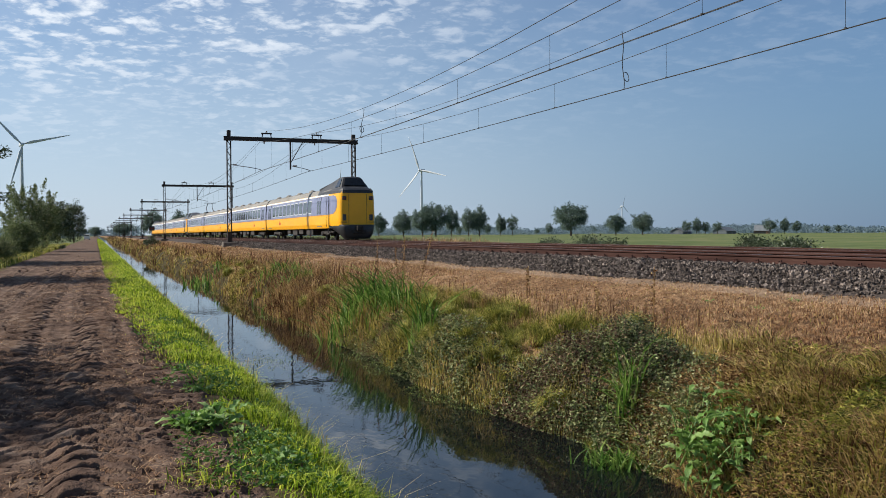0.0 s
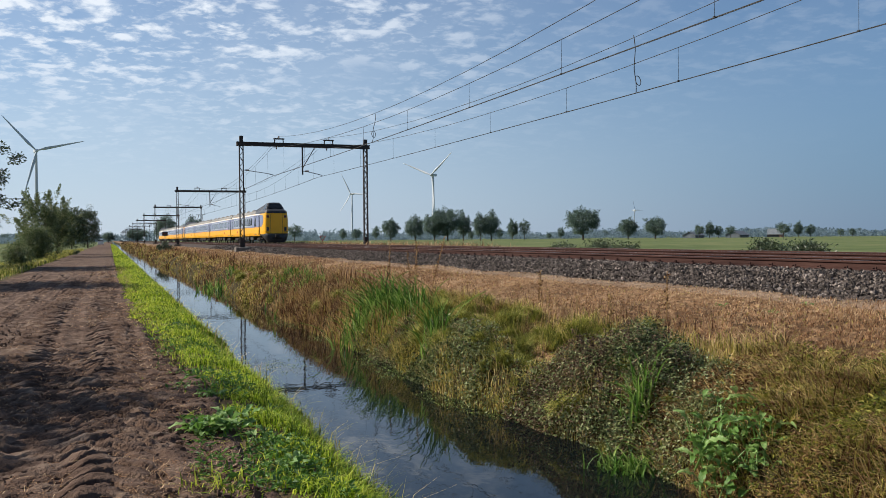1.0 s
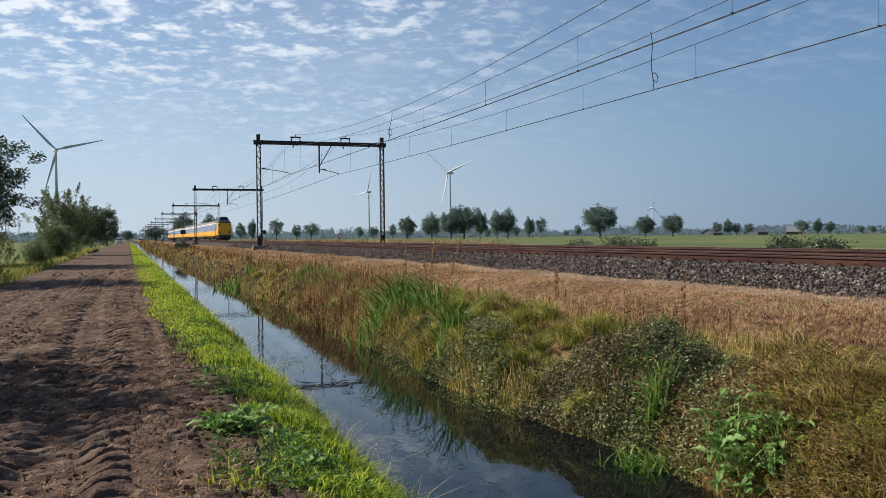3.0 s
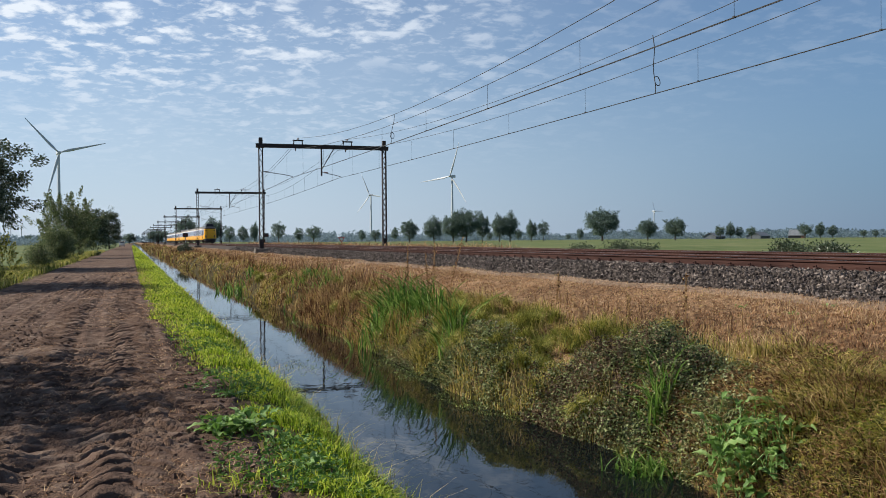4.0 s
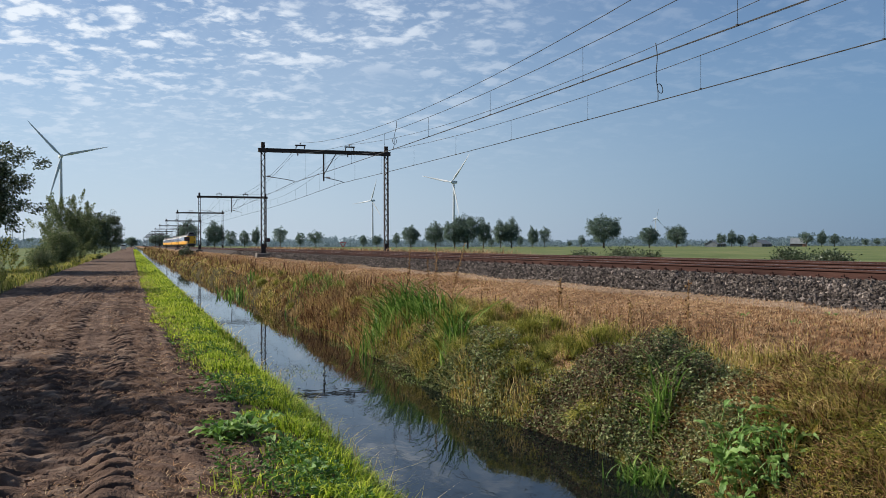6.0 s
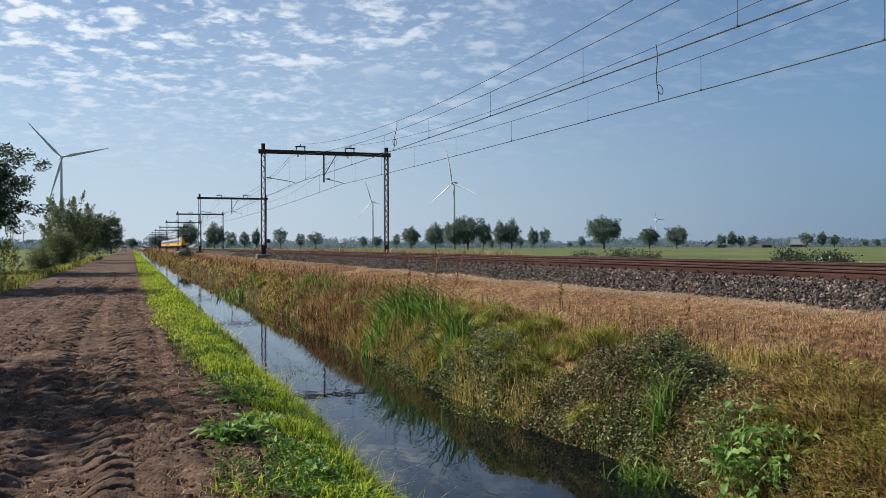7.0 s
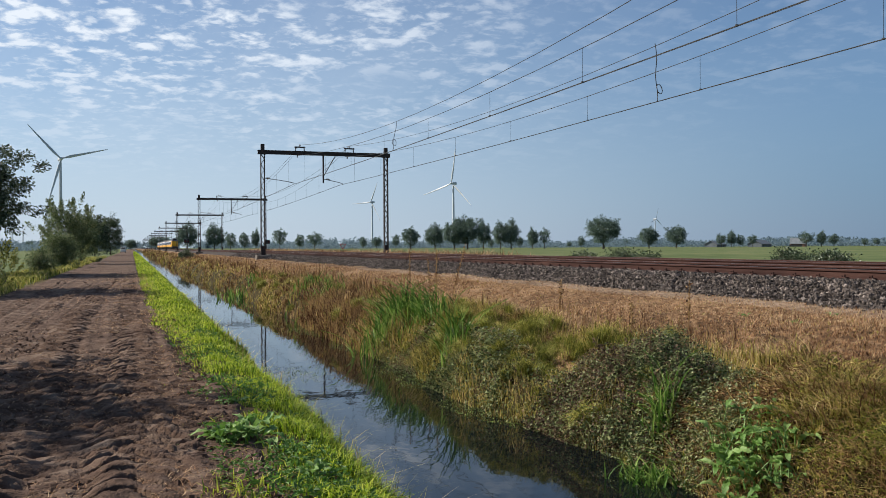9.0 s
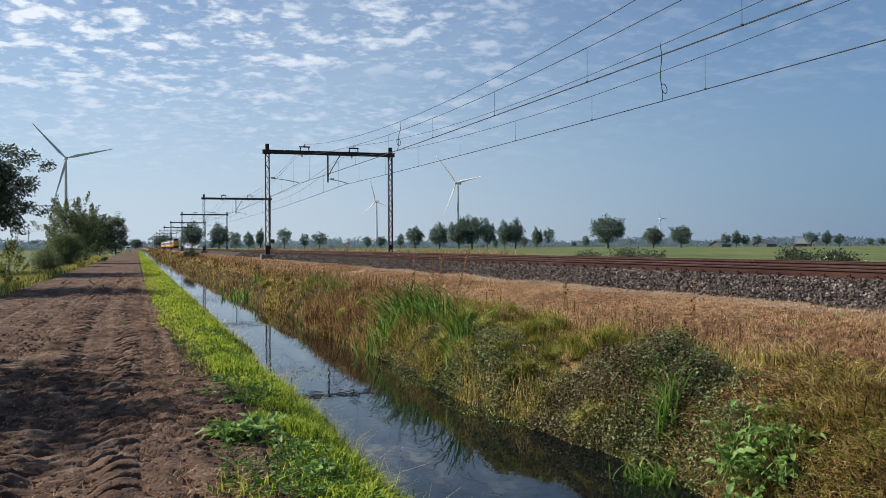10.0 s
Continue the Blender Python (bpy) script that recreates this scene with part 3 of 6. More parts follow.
def wire_thing(name, label, pts, radius, parts=(), category="overhead wire"):
    cu = bpy.data.curves.new(name, "CURVE")
    cu.dimensions, cu.bevel_depth, cu.bevel_resolution = "3D", radius, 1
    for line in pts:
        sp = cu.splines.new("POLY")
        sp.points.add(len(line) - 1)
        for q, co in zip(sp.points, line):
            q.co = (*co, 1)
    tmp = bpy.data.objects.new(name, cu)
    me = bpy.data.meshes.new_from_object(tmp)
    me.name = name
    me.materials.clear()
    return link(name, me, WIRE)


def sag(y, low, high):
    u = ((y - P_Y) / P_STEP) % 1.0
    return low + (high - low) * (2 * u - 1) ** 2


def zigzag(y, even, odd):
    k = (y - P_Y) / P_STEP
    i = math.floor(k)
    a, b = (even, odd) if i % 2 == 0 else (odd, even)
    return a + (b - a) * (k - i)


def contact_z(y):
    u = ((y - P_Y) / P_STEP) % 1.0
    return RAIL_Z + 5.36 - 0.16 * 4 * u * (1 - u)


def build_wires(which, even, odd, feeder_x, feeder_low, carrier_low):
    top = EYE
    ys = [P_Y - P_STEP + P_STEP * k / 16 for k in range(16 * (N_PORTAL - 1) + 1)]
    contact = [[(zigzag(y, even, odd) + d, y, contact_z(y)) for y in ys] for d in (-0.025, 0.025)]
    c = wire_thing("contact_wire", "", contact, 0.009)
    tagged(c, f"twin copper contact wire over the {which} track", "overhead wire", "overhead wires")
    m = wire_thing("carrier_wire", "", [[(zigzag(y, even, odd), y, top + sag(y, carrier_low, 7.15)) for y in ys]], 0.011)
    tagged(m, f"sagging carrier wire with droppers over the {which} track", "overhead wire", "overhead wires")
    f = wire_thing("feeder_wire", "", [[(feeder_x, y, top + sag(y, feeder_low, 8.05)) for y in ys]], 0.011)
    tagged(f, f"sagging feeder wire above the {which} track", "overhead wire", "overhead wires")
    for k in range(80):
        y = P_Y - P_STEP + P_STEP / 10 * (k + 0.32)
        u = ((y - P_Y) / P_STEP) % 1.0
        if u < 0.03 or u > 0.97 or y > 320:
            continue
        x = zigzag(y, even, odd)
        bm = bmesh.new()
        z0, z1 = contact_z(y) + 0.01, top + sag(y, carrier_low, 7.15)
        add_rod(bm, (x, y, z0), (x, y, z1), 0.006, n=5)
        add_box(bm, x - 0.03, x + 0.03, y - 0.025, y + 0.025, z0 - 0.02, z0 + 0.025)
        part("dropper", bm, WIRE, m)


build_wires("near", 11.95, 12.80, 12.5, 6.15, 5.62)
build_wires("far", 15.65, 17.05, 16.46, 6.5, 5.66)


def build_jumper(x, y, z0, z1, xt):
    pts = []
    for k in range(15):
        u = k / 14
        pts.append((x + (xt - x) * u + 0.05 * math.sin(u * 9) * (1 - u), y + 0.05 * math.sin(u * 6.3), z0 + (z1 - z0) * u))
    loop = [(x + 0.10 * math.sin(a) + 0.08, y + 0.06 * math.cos(a), z0 + 0.40 + 0.17 * math.cos(a)) for a in [i * 0.5 for i in range(13)]]
    j = wire_thing("jumper_cable", "", [pts, loop], 0.014)
    tagged(j, "looped jumper cable between feeder and contact wire", "cable", "jumper cables")


build_jumper(16.54, 25.8, contact_z(25.8) + 0.02, 8.30, 16.46)
build_jumper(12.3, 43.0, contact_z(43.0) + 0.02, 7.8, 12.5)

# ---------------------------------------------------------------- the train
L_CAR, HALF = 26.8, 1.40
SECTION = [(1.33, 0.82), (1.40, 1.10), (1.41, 1.77), (1.40, 2.4), (1.34, 3.08), (1.30, 3.22), (1.20, 3.42), (1.0, 3.60), (0.6, 3.72), (0.0, 3.76)]


def ring(y, scale_x=1.0, rows=SECTION, z_add=0.0):
    r = [(x * scale_x, y, z + z_add) for x, z in rows]
    return r + [(-x, yy, z) for x, yy, z in reversed(r[:-1])]


def body_band(lo, hi, y0, y1, off=0.0):
    """A shell of the side between two heights, on both sides, from y0 to y1."""
    zs = [z for _, z in SECTION]
    xs = [x for x, _ in SECTION]
    k = [lo] + [z for z in zs if lo < z < hi] + [hi]
    bm = bmesh.new()
    for s in (-1, 1):
        va = [bm.verts.new((s * (np.interp(z, zs, xs) + off), y0, z)) for z in k]
        vb = [bm.verts.new((s * (np.interp(z, zs, xs) + off), y1, z)) for z in k]
        vc = [bm.verts.new((s * (np.interp(z, zs, xs) - 0.06), y0, z)) for z in k]
        vd = [bm.verts.new((s * (np.interp(z, zs, xs) - 0.06), y1, z)) for z in k]
        for i in range(len(k) - 1):
            bm.faces.new((va[i], va[i + 1], vb[i + 1], vb[i]))
        bm.faces.new([*va, *reversed(vc)]), bm.faces.new([*vb, *reversed(vd)])
        bm.faces.new((va[0], vb[0], vd[0], vc[0])), bm.faces.new((va[-1], vb[-1], vd[-1], vc[-1]))
    bmesh.ops.recalc_face_normals(bm, faces=bm.faces)
    return bm


def side_x(z):
    return float(np.interp(z, [b for _, b in SECTION], [a for a, _ in SECTION]))


def side_panel(bm, s, y0, y1, z0, z1, off, depth=0.03, round_=0.06):
    """A rounded panel set on one side of the body."""
    pts = []
    for cy, cz, a0 in ((y1 - round_, z1 - round_, 0), (y0 + round_, z1 - round_, 90), (y0 + round_, z0 + round_, 180), (y1 - round_, z0 + round_, 270)):
        for a in (0, 45, 90):
            t = radians(a0 + a)
            pts.append((cy + round_ * math.cos(t), cz + round_ * math.sin(t)))
    out = [bm.verts.new((s * (side_x(z) + off), y, z)) for y, z in pts]
    inn = [bm.verts.new((s * (side_x(z) + off - depth), y, z)) for y, z in pts]
    bm.faces.new(out if s < 0 else out[::-1])
    for i in range(len(out)):
        bm.faces.new((out[i], inn[i], inn[(i + 1) % len(out)], out[(i + 1) % len(out)]))


def build_coach(train, y0, cab, pantograph):
    """A coach from y0 to y0 + 26.8; cab: -1 a cab at the low end, 1 at the high end."""
    a = y0 + (2.6 if cab == -1 else 0.25)
    b = y0 + L_CAR - (2.6 if cab == 1 else 0.25)
    bm = bmesh.new()
    ra = ring(a, 0.985)
    rb = ring(b, 0.985)
    extrude(bm, ra, rb)
    bmesh.ops.recalc_face_normals(bm, faces=bm.faces)
    for f in bm.faces:
        z = f.calc_center_median().z
        f.material_index = 1 if z > 3.24 and abs(f.normal.y) < 0.5 else 2 if abs(f.normal.y) > 0.5 else 0
    body = part("coach_body", bm, [YELLOW, ROOF, DARK], train, "yellow and blue-grey coach body with a grey roof")
    part("lower_panel", body_band(0.83, 1.74, a, b, 0.012), YELLOW, body, "yellow lower side panel")
    part("window_band", body_band(1.77, 3.06, a, b, 0.008), BLUE, body, "blue-grey window band")
    part("stripe", body_band(3.08, 3.20, a, b, 0.012), WHITE, body, "off-white stripe under the roof")
    # windows, one pane each, dark seal round it
    n = 10 if cab else 13
    span0 = y0 + (7.5 if cab == -1 else 3.2)
    span1 = y0 + L_CAR - (7.5 if cab == 1 else 3.2)
    pitch = (span1 - span0) / n
    for s in (-1, 1):
        for i in range(n):
            c = span0 + pitch * (i + 0.5)
            bm = bmesh.new()
            side_panel(bm, s, c - 0.66, c + 0.66, 1.93, 2.92, 0.016, 0.03, 0.14)
            part("window_seal", bm, ALU, body)
            bm = bmesh.new()
            side_panel(bm, s, c - 0.59, c + 0.59, 2.00, 2.85, 0.022, 0.03, 0.11)
            part("window", bm, GLASS, body)
        for c in (span0 - (2.2 if cab == -1 else 1.3), span1 + (2.2 if cab == 1 else 1.3)):
            bm = bmesh.new()
            for d in (-0.34, 0.34):
                side_panel(bm, s, c + d - 0.32, c + d + 0.32, 0.95, 3.0, 0.020, 0.02, 0.06)
            part("door", bm, [BLUE], body, "blue-grey folding door")
            bm = bmesh.new()
            for d in (-0.34, 0.34):
                side_panel(bm, s, c + d - 0.22, c + d + 0.22, 1.85, 2.8, 0.027, 0.02, 0.08)
            part("door_glass", bm, GLASS, body)
            bm = bmesh.new()
            for d in (-0.70, 0.0, 0.70):
                side_panel(bm, s, c + d - 0.022, c + d + 0.022, 0.92, 3.03, 0.026, 0.02, 0.015)
            part("door_seal", bm, RUBBER, body)
        # small red emblem on the lower panel
        bm = bmesh.new()
        c = y0 + (20.0 if cab == -1 else 6.8)
        side_panel(bm, s, c - 0.32, c + 0.32, 1.22, 1.42, 0.020, 0.02, 0.05)
        side_panel(bm, s, c - 0.18, c + 0.18, 1.44, 1.54, 0.020, 0.02, 0.03)
        part("emblem", bm, RED, body, "small red emblem")
    # roof domes
    for i in range(5):
        bm = bmesh.new()
        c = a + (b - a) * (i + 0.7) / 5.4
        bmesh.ops.create_icosphere(bm, subdivisions=2, radius=0.34, matrix=Matrix.Translation((-0.75, c, 3.63)) @ Matrix.Diagonal((0.8, 1.3, 0.55, 1)))
        part("roof_vent", bm, ROOF, body)
    if pantograph:
        bm = bmesh.new()
        c = a + 2.9
        for s in (-0.5, 0.5):
            add_rod(bm, (s, c - 0.9, 3.85), (s * 0.9, c + 0.9, 4.55), 0.06, n=6)
            add_rod(bm, (s * 0.9, c + 0.9, 4.55), (s * 0.6, c - 0.2, 5.25), 0.05, n=6)
        for d in (-0.18, 0.18):
            add_bar(bm, (-0.85, c - 0.2 + d, 5.28), (0.85, c - 0.2 + d, 5.28), 0.07)
        add_box(bm, -0.75, 0.75, c - 1.1, c + 1.1, 3.74, 3.88)
        part("pantograph", bm, DARK, body, "raised dark pantograph")
    # bellows between coaches
    for e, ok in ((y0, cab != -1), (y0 + L_CAR, cab != 1)):
        if ok:
            bm = bmesh.new()
            d = 0.3 if e == y0 else -0.3
            add_box(bm, -1.2, 1.2, min(e, e + d), max(e, e + d), 0.9, 3.55, 0.1)
            part("bellows", bm, RUBBER, body)
    # boxes under the floor
    for i, (c, w, h) in enumerate(((9.2, 2.2, 0.5), (12.3, 1.5, 0.42), (14.6, 1.8, 0.52), (17.0, 1.2, 0.4))):
        bm = bmesh.new()
        add_box(bm, -1.22, 1.22, y0 + c - w / 2, y0 + c + w / 2, 0.84 - h, 0.84, 0.04)
        part("equipment_box", bm, UNDER, body)
    # bogies
    for c in (4.1, L_CAR - 4.1):
        bm = bmesh.new()
        for s in (-1.02, 1.02):
            add_box(bm, s - 0.09, s + 0.09, y0 + c - 1.75, y0 + c + 1.75, 0.42, 0.62, 0.03)
            for d in (-1.28, 1.28):
                add_box(bm, s - 0.16, s + 0.16, y0 + c + d - 0.2, y0 + c + d + 0.2, 0.30, 0.60, 0.04)
            add_rod(bm, (s, y0 + c - 0.25, 0.35), (s, y0 + c - 0.25, 0.85), 0.13)
            add_rod(bm, (s, y0 + c + 0.25, 0.35), (s, y0 + c + 0.25, 0.85), 0.13)
        add_box(bm, -1.0, 1.0, y0 + c - 0.3, y0 + c + 0.3, 0.45, 0.8)
        bogie = part("bogie", bm, UNDER, train, "dark bogie frame coated in brake dust")
        for d in (-1.28, 1.28):
            for s in (-0.75, 0.75):
                bm = bmesh.new()
                add_rod(bm, (s - 0.065, y0 + c + d, 0.46), (s + 0.065, y0 + c + d, 0.46), 0.46, n=24)
                add_rod(bm, (s - 0.10, y0 + c + d, 0.46), (s + 0.10, y0 + c + d, 0.46), 0.16, n=12)
                part("wheel", bm, UNDER, bogie)
    if cab:
        build_cab(train, y0 if cab == -1 else y0 + L_CAR, cab)


def build_cab(train, ye, end):
    """The end with the gangway door below and the driver's cabin raised above it. ye: the flat face's place along the train."""
    def Y(d):
        return ye - end * d           # d metres inwards from the face
    # lower body: stations from the face inwards
    st = [(0.0, 0.98, 0.96), (0.02, 1.05, 0.96), (0.07, 1.12, 0.98), (0.15, 1.18, 1.0), (0.28, 1.24, 1.0), (0.5, 1.295, 1.0), (0.9, 1.35, 1.0), (1.5, 1.39, 1.0), (2.62, 1.40, 1.0)]
    rows = [(0.985, 0.98), (1.0, 1.12), (1.005, 1.77), (0.99, 2.45), (0.955, 3.05), (0.93, 3.25)]
    bm = bmesh.new()
    prev = None
    for d, w, _ in st:
        r = [bm.verts.new((w * kx * s, Y(d), z)) for s, seq in ((1, rows), (-1, rows[::-1])) for kx, z in seq]
        if prev:
            for i in range(len(r) - 1):
                bm.faces.new((prev[i], prev[i + 1], r[i + 1], r[i]))
            bm.faces.new((prev[-1], prev[0], r[0], r[-1]))
        else:
            bm.faces.new(r)
        prev = r
    bm.faces.new(prev[::-1])
    bmesh.ops.recalc_face_normals(bm, faces=bm.faces)
    nose = part("cab_body", bm, YELLOW, train, "yellow flat-faced cab end", smooth=True)
    nose.data.set_sharp_from_angle(angle=radians(50))
    # blue rounded end of the window band
    bm = bmesh.new()
    for s in (-1, 1):
        pts = [(2.62, 1.77), (2.0, 1.77), (1.2, 1.80), (0.80, 1.95), (0.58, 2.2), (0.52, 2.45), (0.60, 2.75), (0.85, 2.98), (1.3, 3.06), (2.62, 3.06)]

        def side(d, z, o):
            w = np.interp(d, [q[0] for q in st], [q[1] for q in st])
            return (s * (w * np.interp(z, [q[1] for q in rows], [q[0] for q in rows]) + o), Y(d), z)
        bands = sorted({d for d, _ in pts} | {0.7, 0.9, 1.05, 1.5})
        lo = lambda d: np.interp(d, [0.52, 0.58, 0.80, 1.2, 2.0, 2.62], [2.45, 2.2, 1.95, 1.80, 1.77, 1.77])
        hi = lambda d: np.interp(d, [0.52, 0.60, 0.85, 1.3, 2.62], [2.45, 2.75, 2.98, 3.06, 3.06])
        cols = []
        for d in bands:
            zs = [lo(d) + (hi(d) - lo(d)) * k / 5 for k in range(6)]
            cols.append([bm.verts.new(side(d, z, 0.014)) for z in zs])
        for p, q in zip(cols, cols[1:]):
            for i in range(5):
                bm.faces.new((p[i], p[i + 1], q[i + 1], q[i]))
    bmesh.ops.remove_doubles(bm, verts=bm.verts, dist=0.002)
    bmesh.ops.recalc_face_normals(bm, faces=bm.faces)
    part("band_end", bm, BLUE, nose, "blue-grey rounded end of the window band")
    # side door of the cabin with its handrails
    for s in (-1, 1):
        bm = bmesh.new()
        for d in (2.30, 3.05):
            add_box(bm, *sorted((s * 1.405, s * 1.43)), *sorted((Y(d - 0.02), Y(d + 0.02))), 0.95, 3.0)
        part("door_seam", bm, RUBBER, nose)
        bm = bmesh.new()
        add_rod(bm, (s * 1.46, Y(2.15), 1.0), (s * 1.46, Y(2.15), 2.5), 0.025, n=6)
        for z in (1.0, 2.5):
            add_rod(bm, (s * 1.46, Y(2.15), z), (s * 1.36, Y(2.15), z), 0.02, n=6)
        part("handrail", bm, DARK, nose)
        bm = bmesh.new()
        add_box(bm, *sorted((s * 1.10, s * 1.38)), *sorted((Y(2.35), Y(2.95))), 0.42, 0.50, 0.01)
        add_bar(bm, (s * 1.3, Y(2.4), 0.45), (s * 1.3, Y(2.4), 0.95), 0.04)
        add_bar(bm, (s * 1.3, Y(2.9), 0.45), (s * 1.3, Y(2.9), 0.95), 0.04)
        part("footstep", bm, UNDER, nose)
    # raised cabin: from a low brow at the face up to the windscreen and back down into the roof
    prof = [(-0.02, 3.22, 1.00), (0.05, 3.38, 0.98), (0.25, 3.50, 0.98), (0.75, 3.64, 0.92), (1.28, 4.24, 0.66), (1.45, 4.33, 0.62), (2.3, 4.34, 0.66), (3.8, 4.06, 0.85), (6.0, 3.72, 1.18)]
    bm = bmesh.new()
    prev = None
    for d, z, w in prof:
        base_w = np.interp(d, [q[0] for q in st] + [5.4], [q[1] * 0.955 for q in st] + [1.30])
        zb = 3.18
        mid = min(z, zb + 0.34)
        r = [(base_w, zb), (base_w * 0.97, (zb + mid) / 2), (max(w, base_w * 0.80 if d > 0.5 else w), mid), (w, z - 0.05 if z > 3.2 else z), (w * 0.8, z), (0, z + 0.02)]
        full = [(x, zz) for x, zz in r] + [(-x, zz) for x, zz in reversed(r[:-1])]
        vs = [bm.verts.new((x, Y(d), zz)) for x, zz in full]
        if prev:
            for i in range(len(vs) - 1):
                bm.faces.new((prev[i], prev[i + 1], vs[i + 1], vs[i]))
        else:
            bm.faces.new(vs)
        prev = vs
    bm.faces.new(prev[::-1])
    bmesh.ops.recalc_face_normals(bm, faces=bm.faces)
    part("cabin", bm, DARK, nose, "dark grey raised driver's cabin")
    # windscreen and side panes, set on the cabin
    bm = bmesh.new()
    vs = [(-0.74, Y(0.80), 3.71), (0.74, Y(0.80), 3.71), (0.54, Y(1.24), 4.20), (-0.54, Y(1.24), 4.20)]
    f = [bm.verts.new((x, y + end * 0.035, z + 0.03)) for x, y, z in vs]
    g = [bm.verts.new((x, y - end * 0.02, z)) for x, y, z in vs]
    bm.faces.new(f)
    for i in range(4):
        bm.faces.new((f[i], g[i], g[(i + 1) % 4], f[(i + 1) % 4]))
    bmesh.ops.recalc_face_normals(bm, faces=bm.faces)
    part("windscreen", bm, SCREEN, nose, "sloping tinted windscreen")
    for s in (-1, 1):
        bm = bmesh.new()
        vs = [(s * 0.96, Y(1.02), 3.60), (s * 0.68, Y(1.42), 4.20), (s * 0.68, Y(2.0), 4.22), (s * 1.02, Y(2.0), 3.60)]
        f = [bm.verts.new((x + s * 0.035, y, z + 0.01)) for x, y, z in vs]
        g = [bm.verts.new((x - s * 0.03, y, z)) for x, y, z in vs]
        bm.faces.new(f)
        for i in range(4):
            bm.faces.new((f[i], g[i], g[(i + 1) % 4], f[(i + 1) % 4]))
        bmesh.ops.recalc_face_normals(bm, faces=bm.faces)
        part("cabin_window", bm, SCREEN, nose)
        for z0, z1, w, m_ in ((2.74, 2.92, 0.20, LENS), (1.36, 1.70, 0.17, GLASS)):
            bm = bmesh.new()
            x0 = s * 0.92
            add_box(bm, x0 - w / 2 - 0.04, x0 + w / 2 + 0.04, *sorted((Y(-0.03), Y(0.05))), z0 - 0.04, z1 + 0.04, 0.03)
            box = part("lamp_housing", bm, DARK, nose, "dark lamp housing")
            bm = bmesh.new()
            add_box(bm, x0 - w / 2, x0 + w / 2, *sorted((Y(-0.045), Y(0.0))), z0, z1, 0.03)
            part("lamp", bm, m_, nose)
        bm = bmesh.new()
        add_bar(bm, (s * 1.15, Y(0.02), 1.22), (s * 0.75, Y(-0.04), 1.22), 0.05)
        part("step", bm, DARK, nose)
    # gangway door seams and handrails
    for x in (-0.62, 0.62):
        bm = bmesh.new()
        add_box(bm, x - 0.010, x + 0.010, *sorted((Y(-0.012), Y(0.02))), 1.05, 3.1)
        part("door_seam", bm, DARK, nose)
    # skirt: dark plough-shaped apron with a coupler
    bm = bmesh.new()
    prev = None
    for d, w, z0, z1 in ((-0.26, 0.86, 0.28, 0.90), (-0.18, 1.00, 0.16, 1.0), (-0.05, 1.10, 0.10, 1.05), (0.2, 1.20, 0.10, 1.05), (0.6, 1.27, 0.20, 1.03), (1.4, 1.33, 0.46, 1.0), (2.5, 1.33, 0.80, 0.92)):
        h4 = (z1 - z0) * 0.35
        r = [(w * 0.72, z0), (w * 0.93, z0 + h4), (w * 1.02, z1 - 0.1), (w * 0.99, z1), (-w * 0.99, z1), (-w * 1.02, z1 - 0.1), (-w * 0.93, z0 + h4), (-w * 0.72, z0)]
        vs = [bm.verts.new((x, Y(d), z)) for x, z in r]
        if prev:
            for i in range(8):
                bm.faces.new((prev[i], prev[(i + 1) % 8], vs[(i + 1) % 8], vs[i]))
        else:
            bm.faces.new(vs)
        prev = vs
    bm.faces.new(prev[::-1])
    bmesh.ops.recalc_face_normals(bm, faces=bm.faces)
    part("skirt", bm, DARK, train, "dark apron below the cab", smooth=True).data.set_sharp_from_angle(angle=radians(50))
    bm = bmesh.new()
    add_box(bm, -0.22, 0.22, *sorted((Y(-0.62), Y(-0.15))), 0.62, 0.98, 0.05)
    add_box(bm, -0.5, 0.5, *sorted((Y(-0.40), Y(-0.2))), 0.45, 0.70, 0.04)
    part("coupler", bm, UNDER, train, "automatic coupler with cables")


def build_train():
    t = empty("train")
    tagged(t, "yellow and blue-grey electric intercity train set with raised cab", "train", "coupled train sets")
    for k in range(4):
        build_coach(t, k * L_CAR, -1 if k == 0 else 1 if k == 3 else 0, k == 3)
    return t


TRAIN_Y0, TRAIN_V = 58.1, 35.9
train_a = build_train()
train_b = copy_thing(train_a, pose(XF, TRAIN_Y0 + 4 * L_CAR + 0.6, RAIL_Z))

# ---------------------------------------------------------------- wind turbines


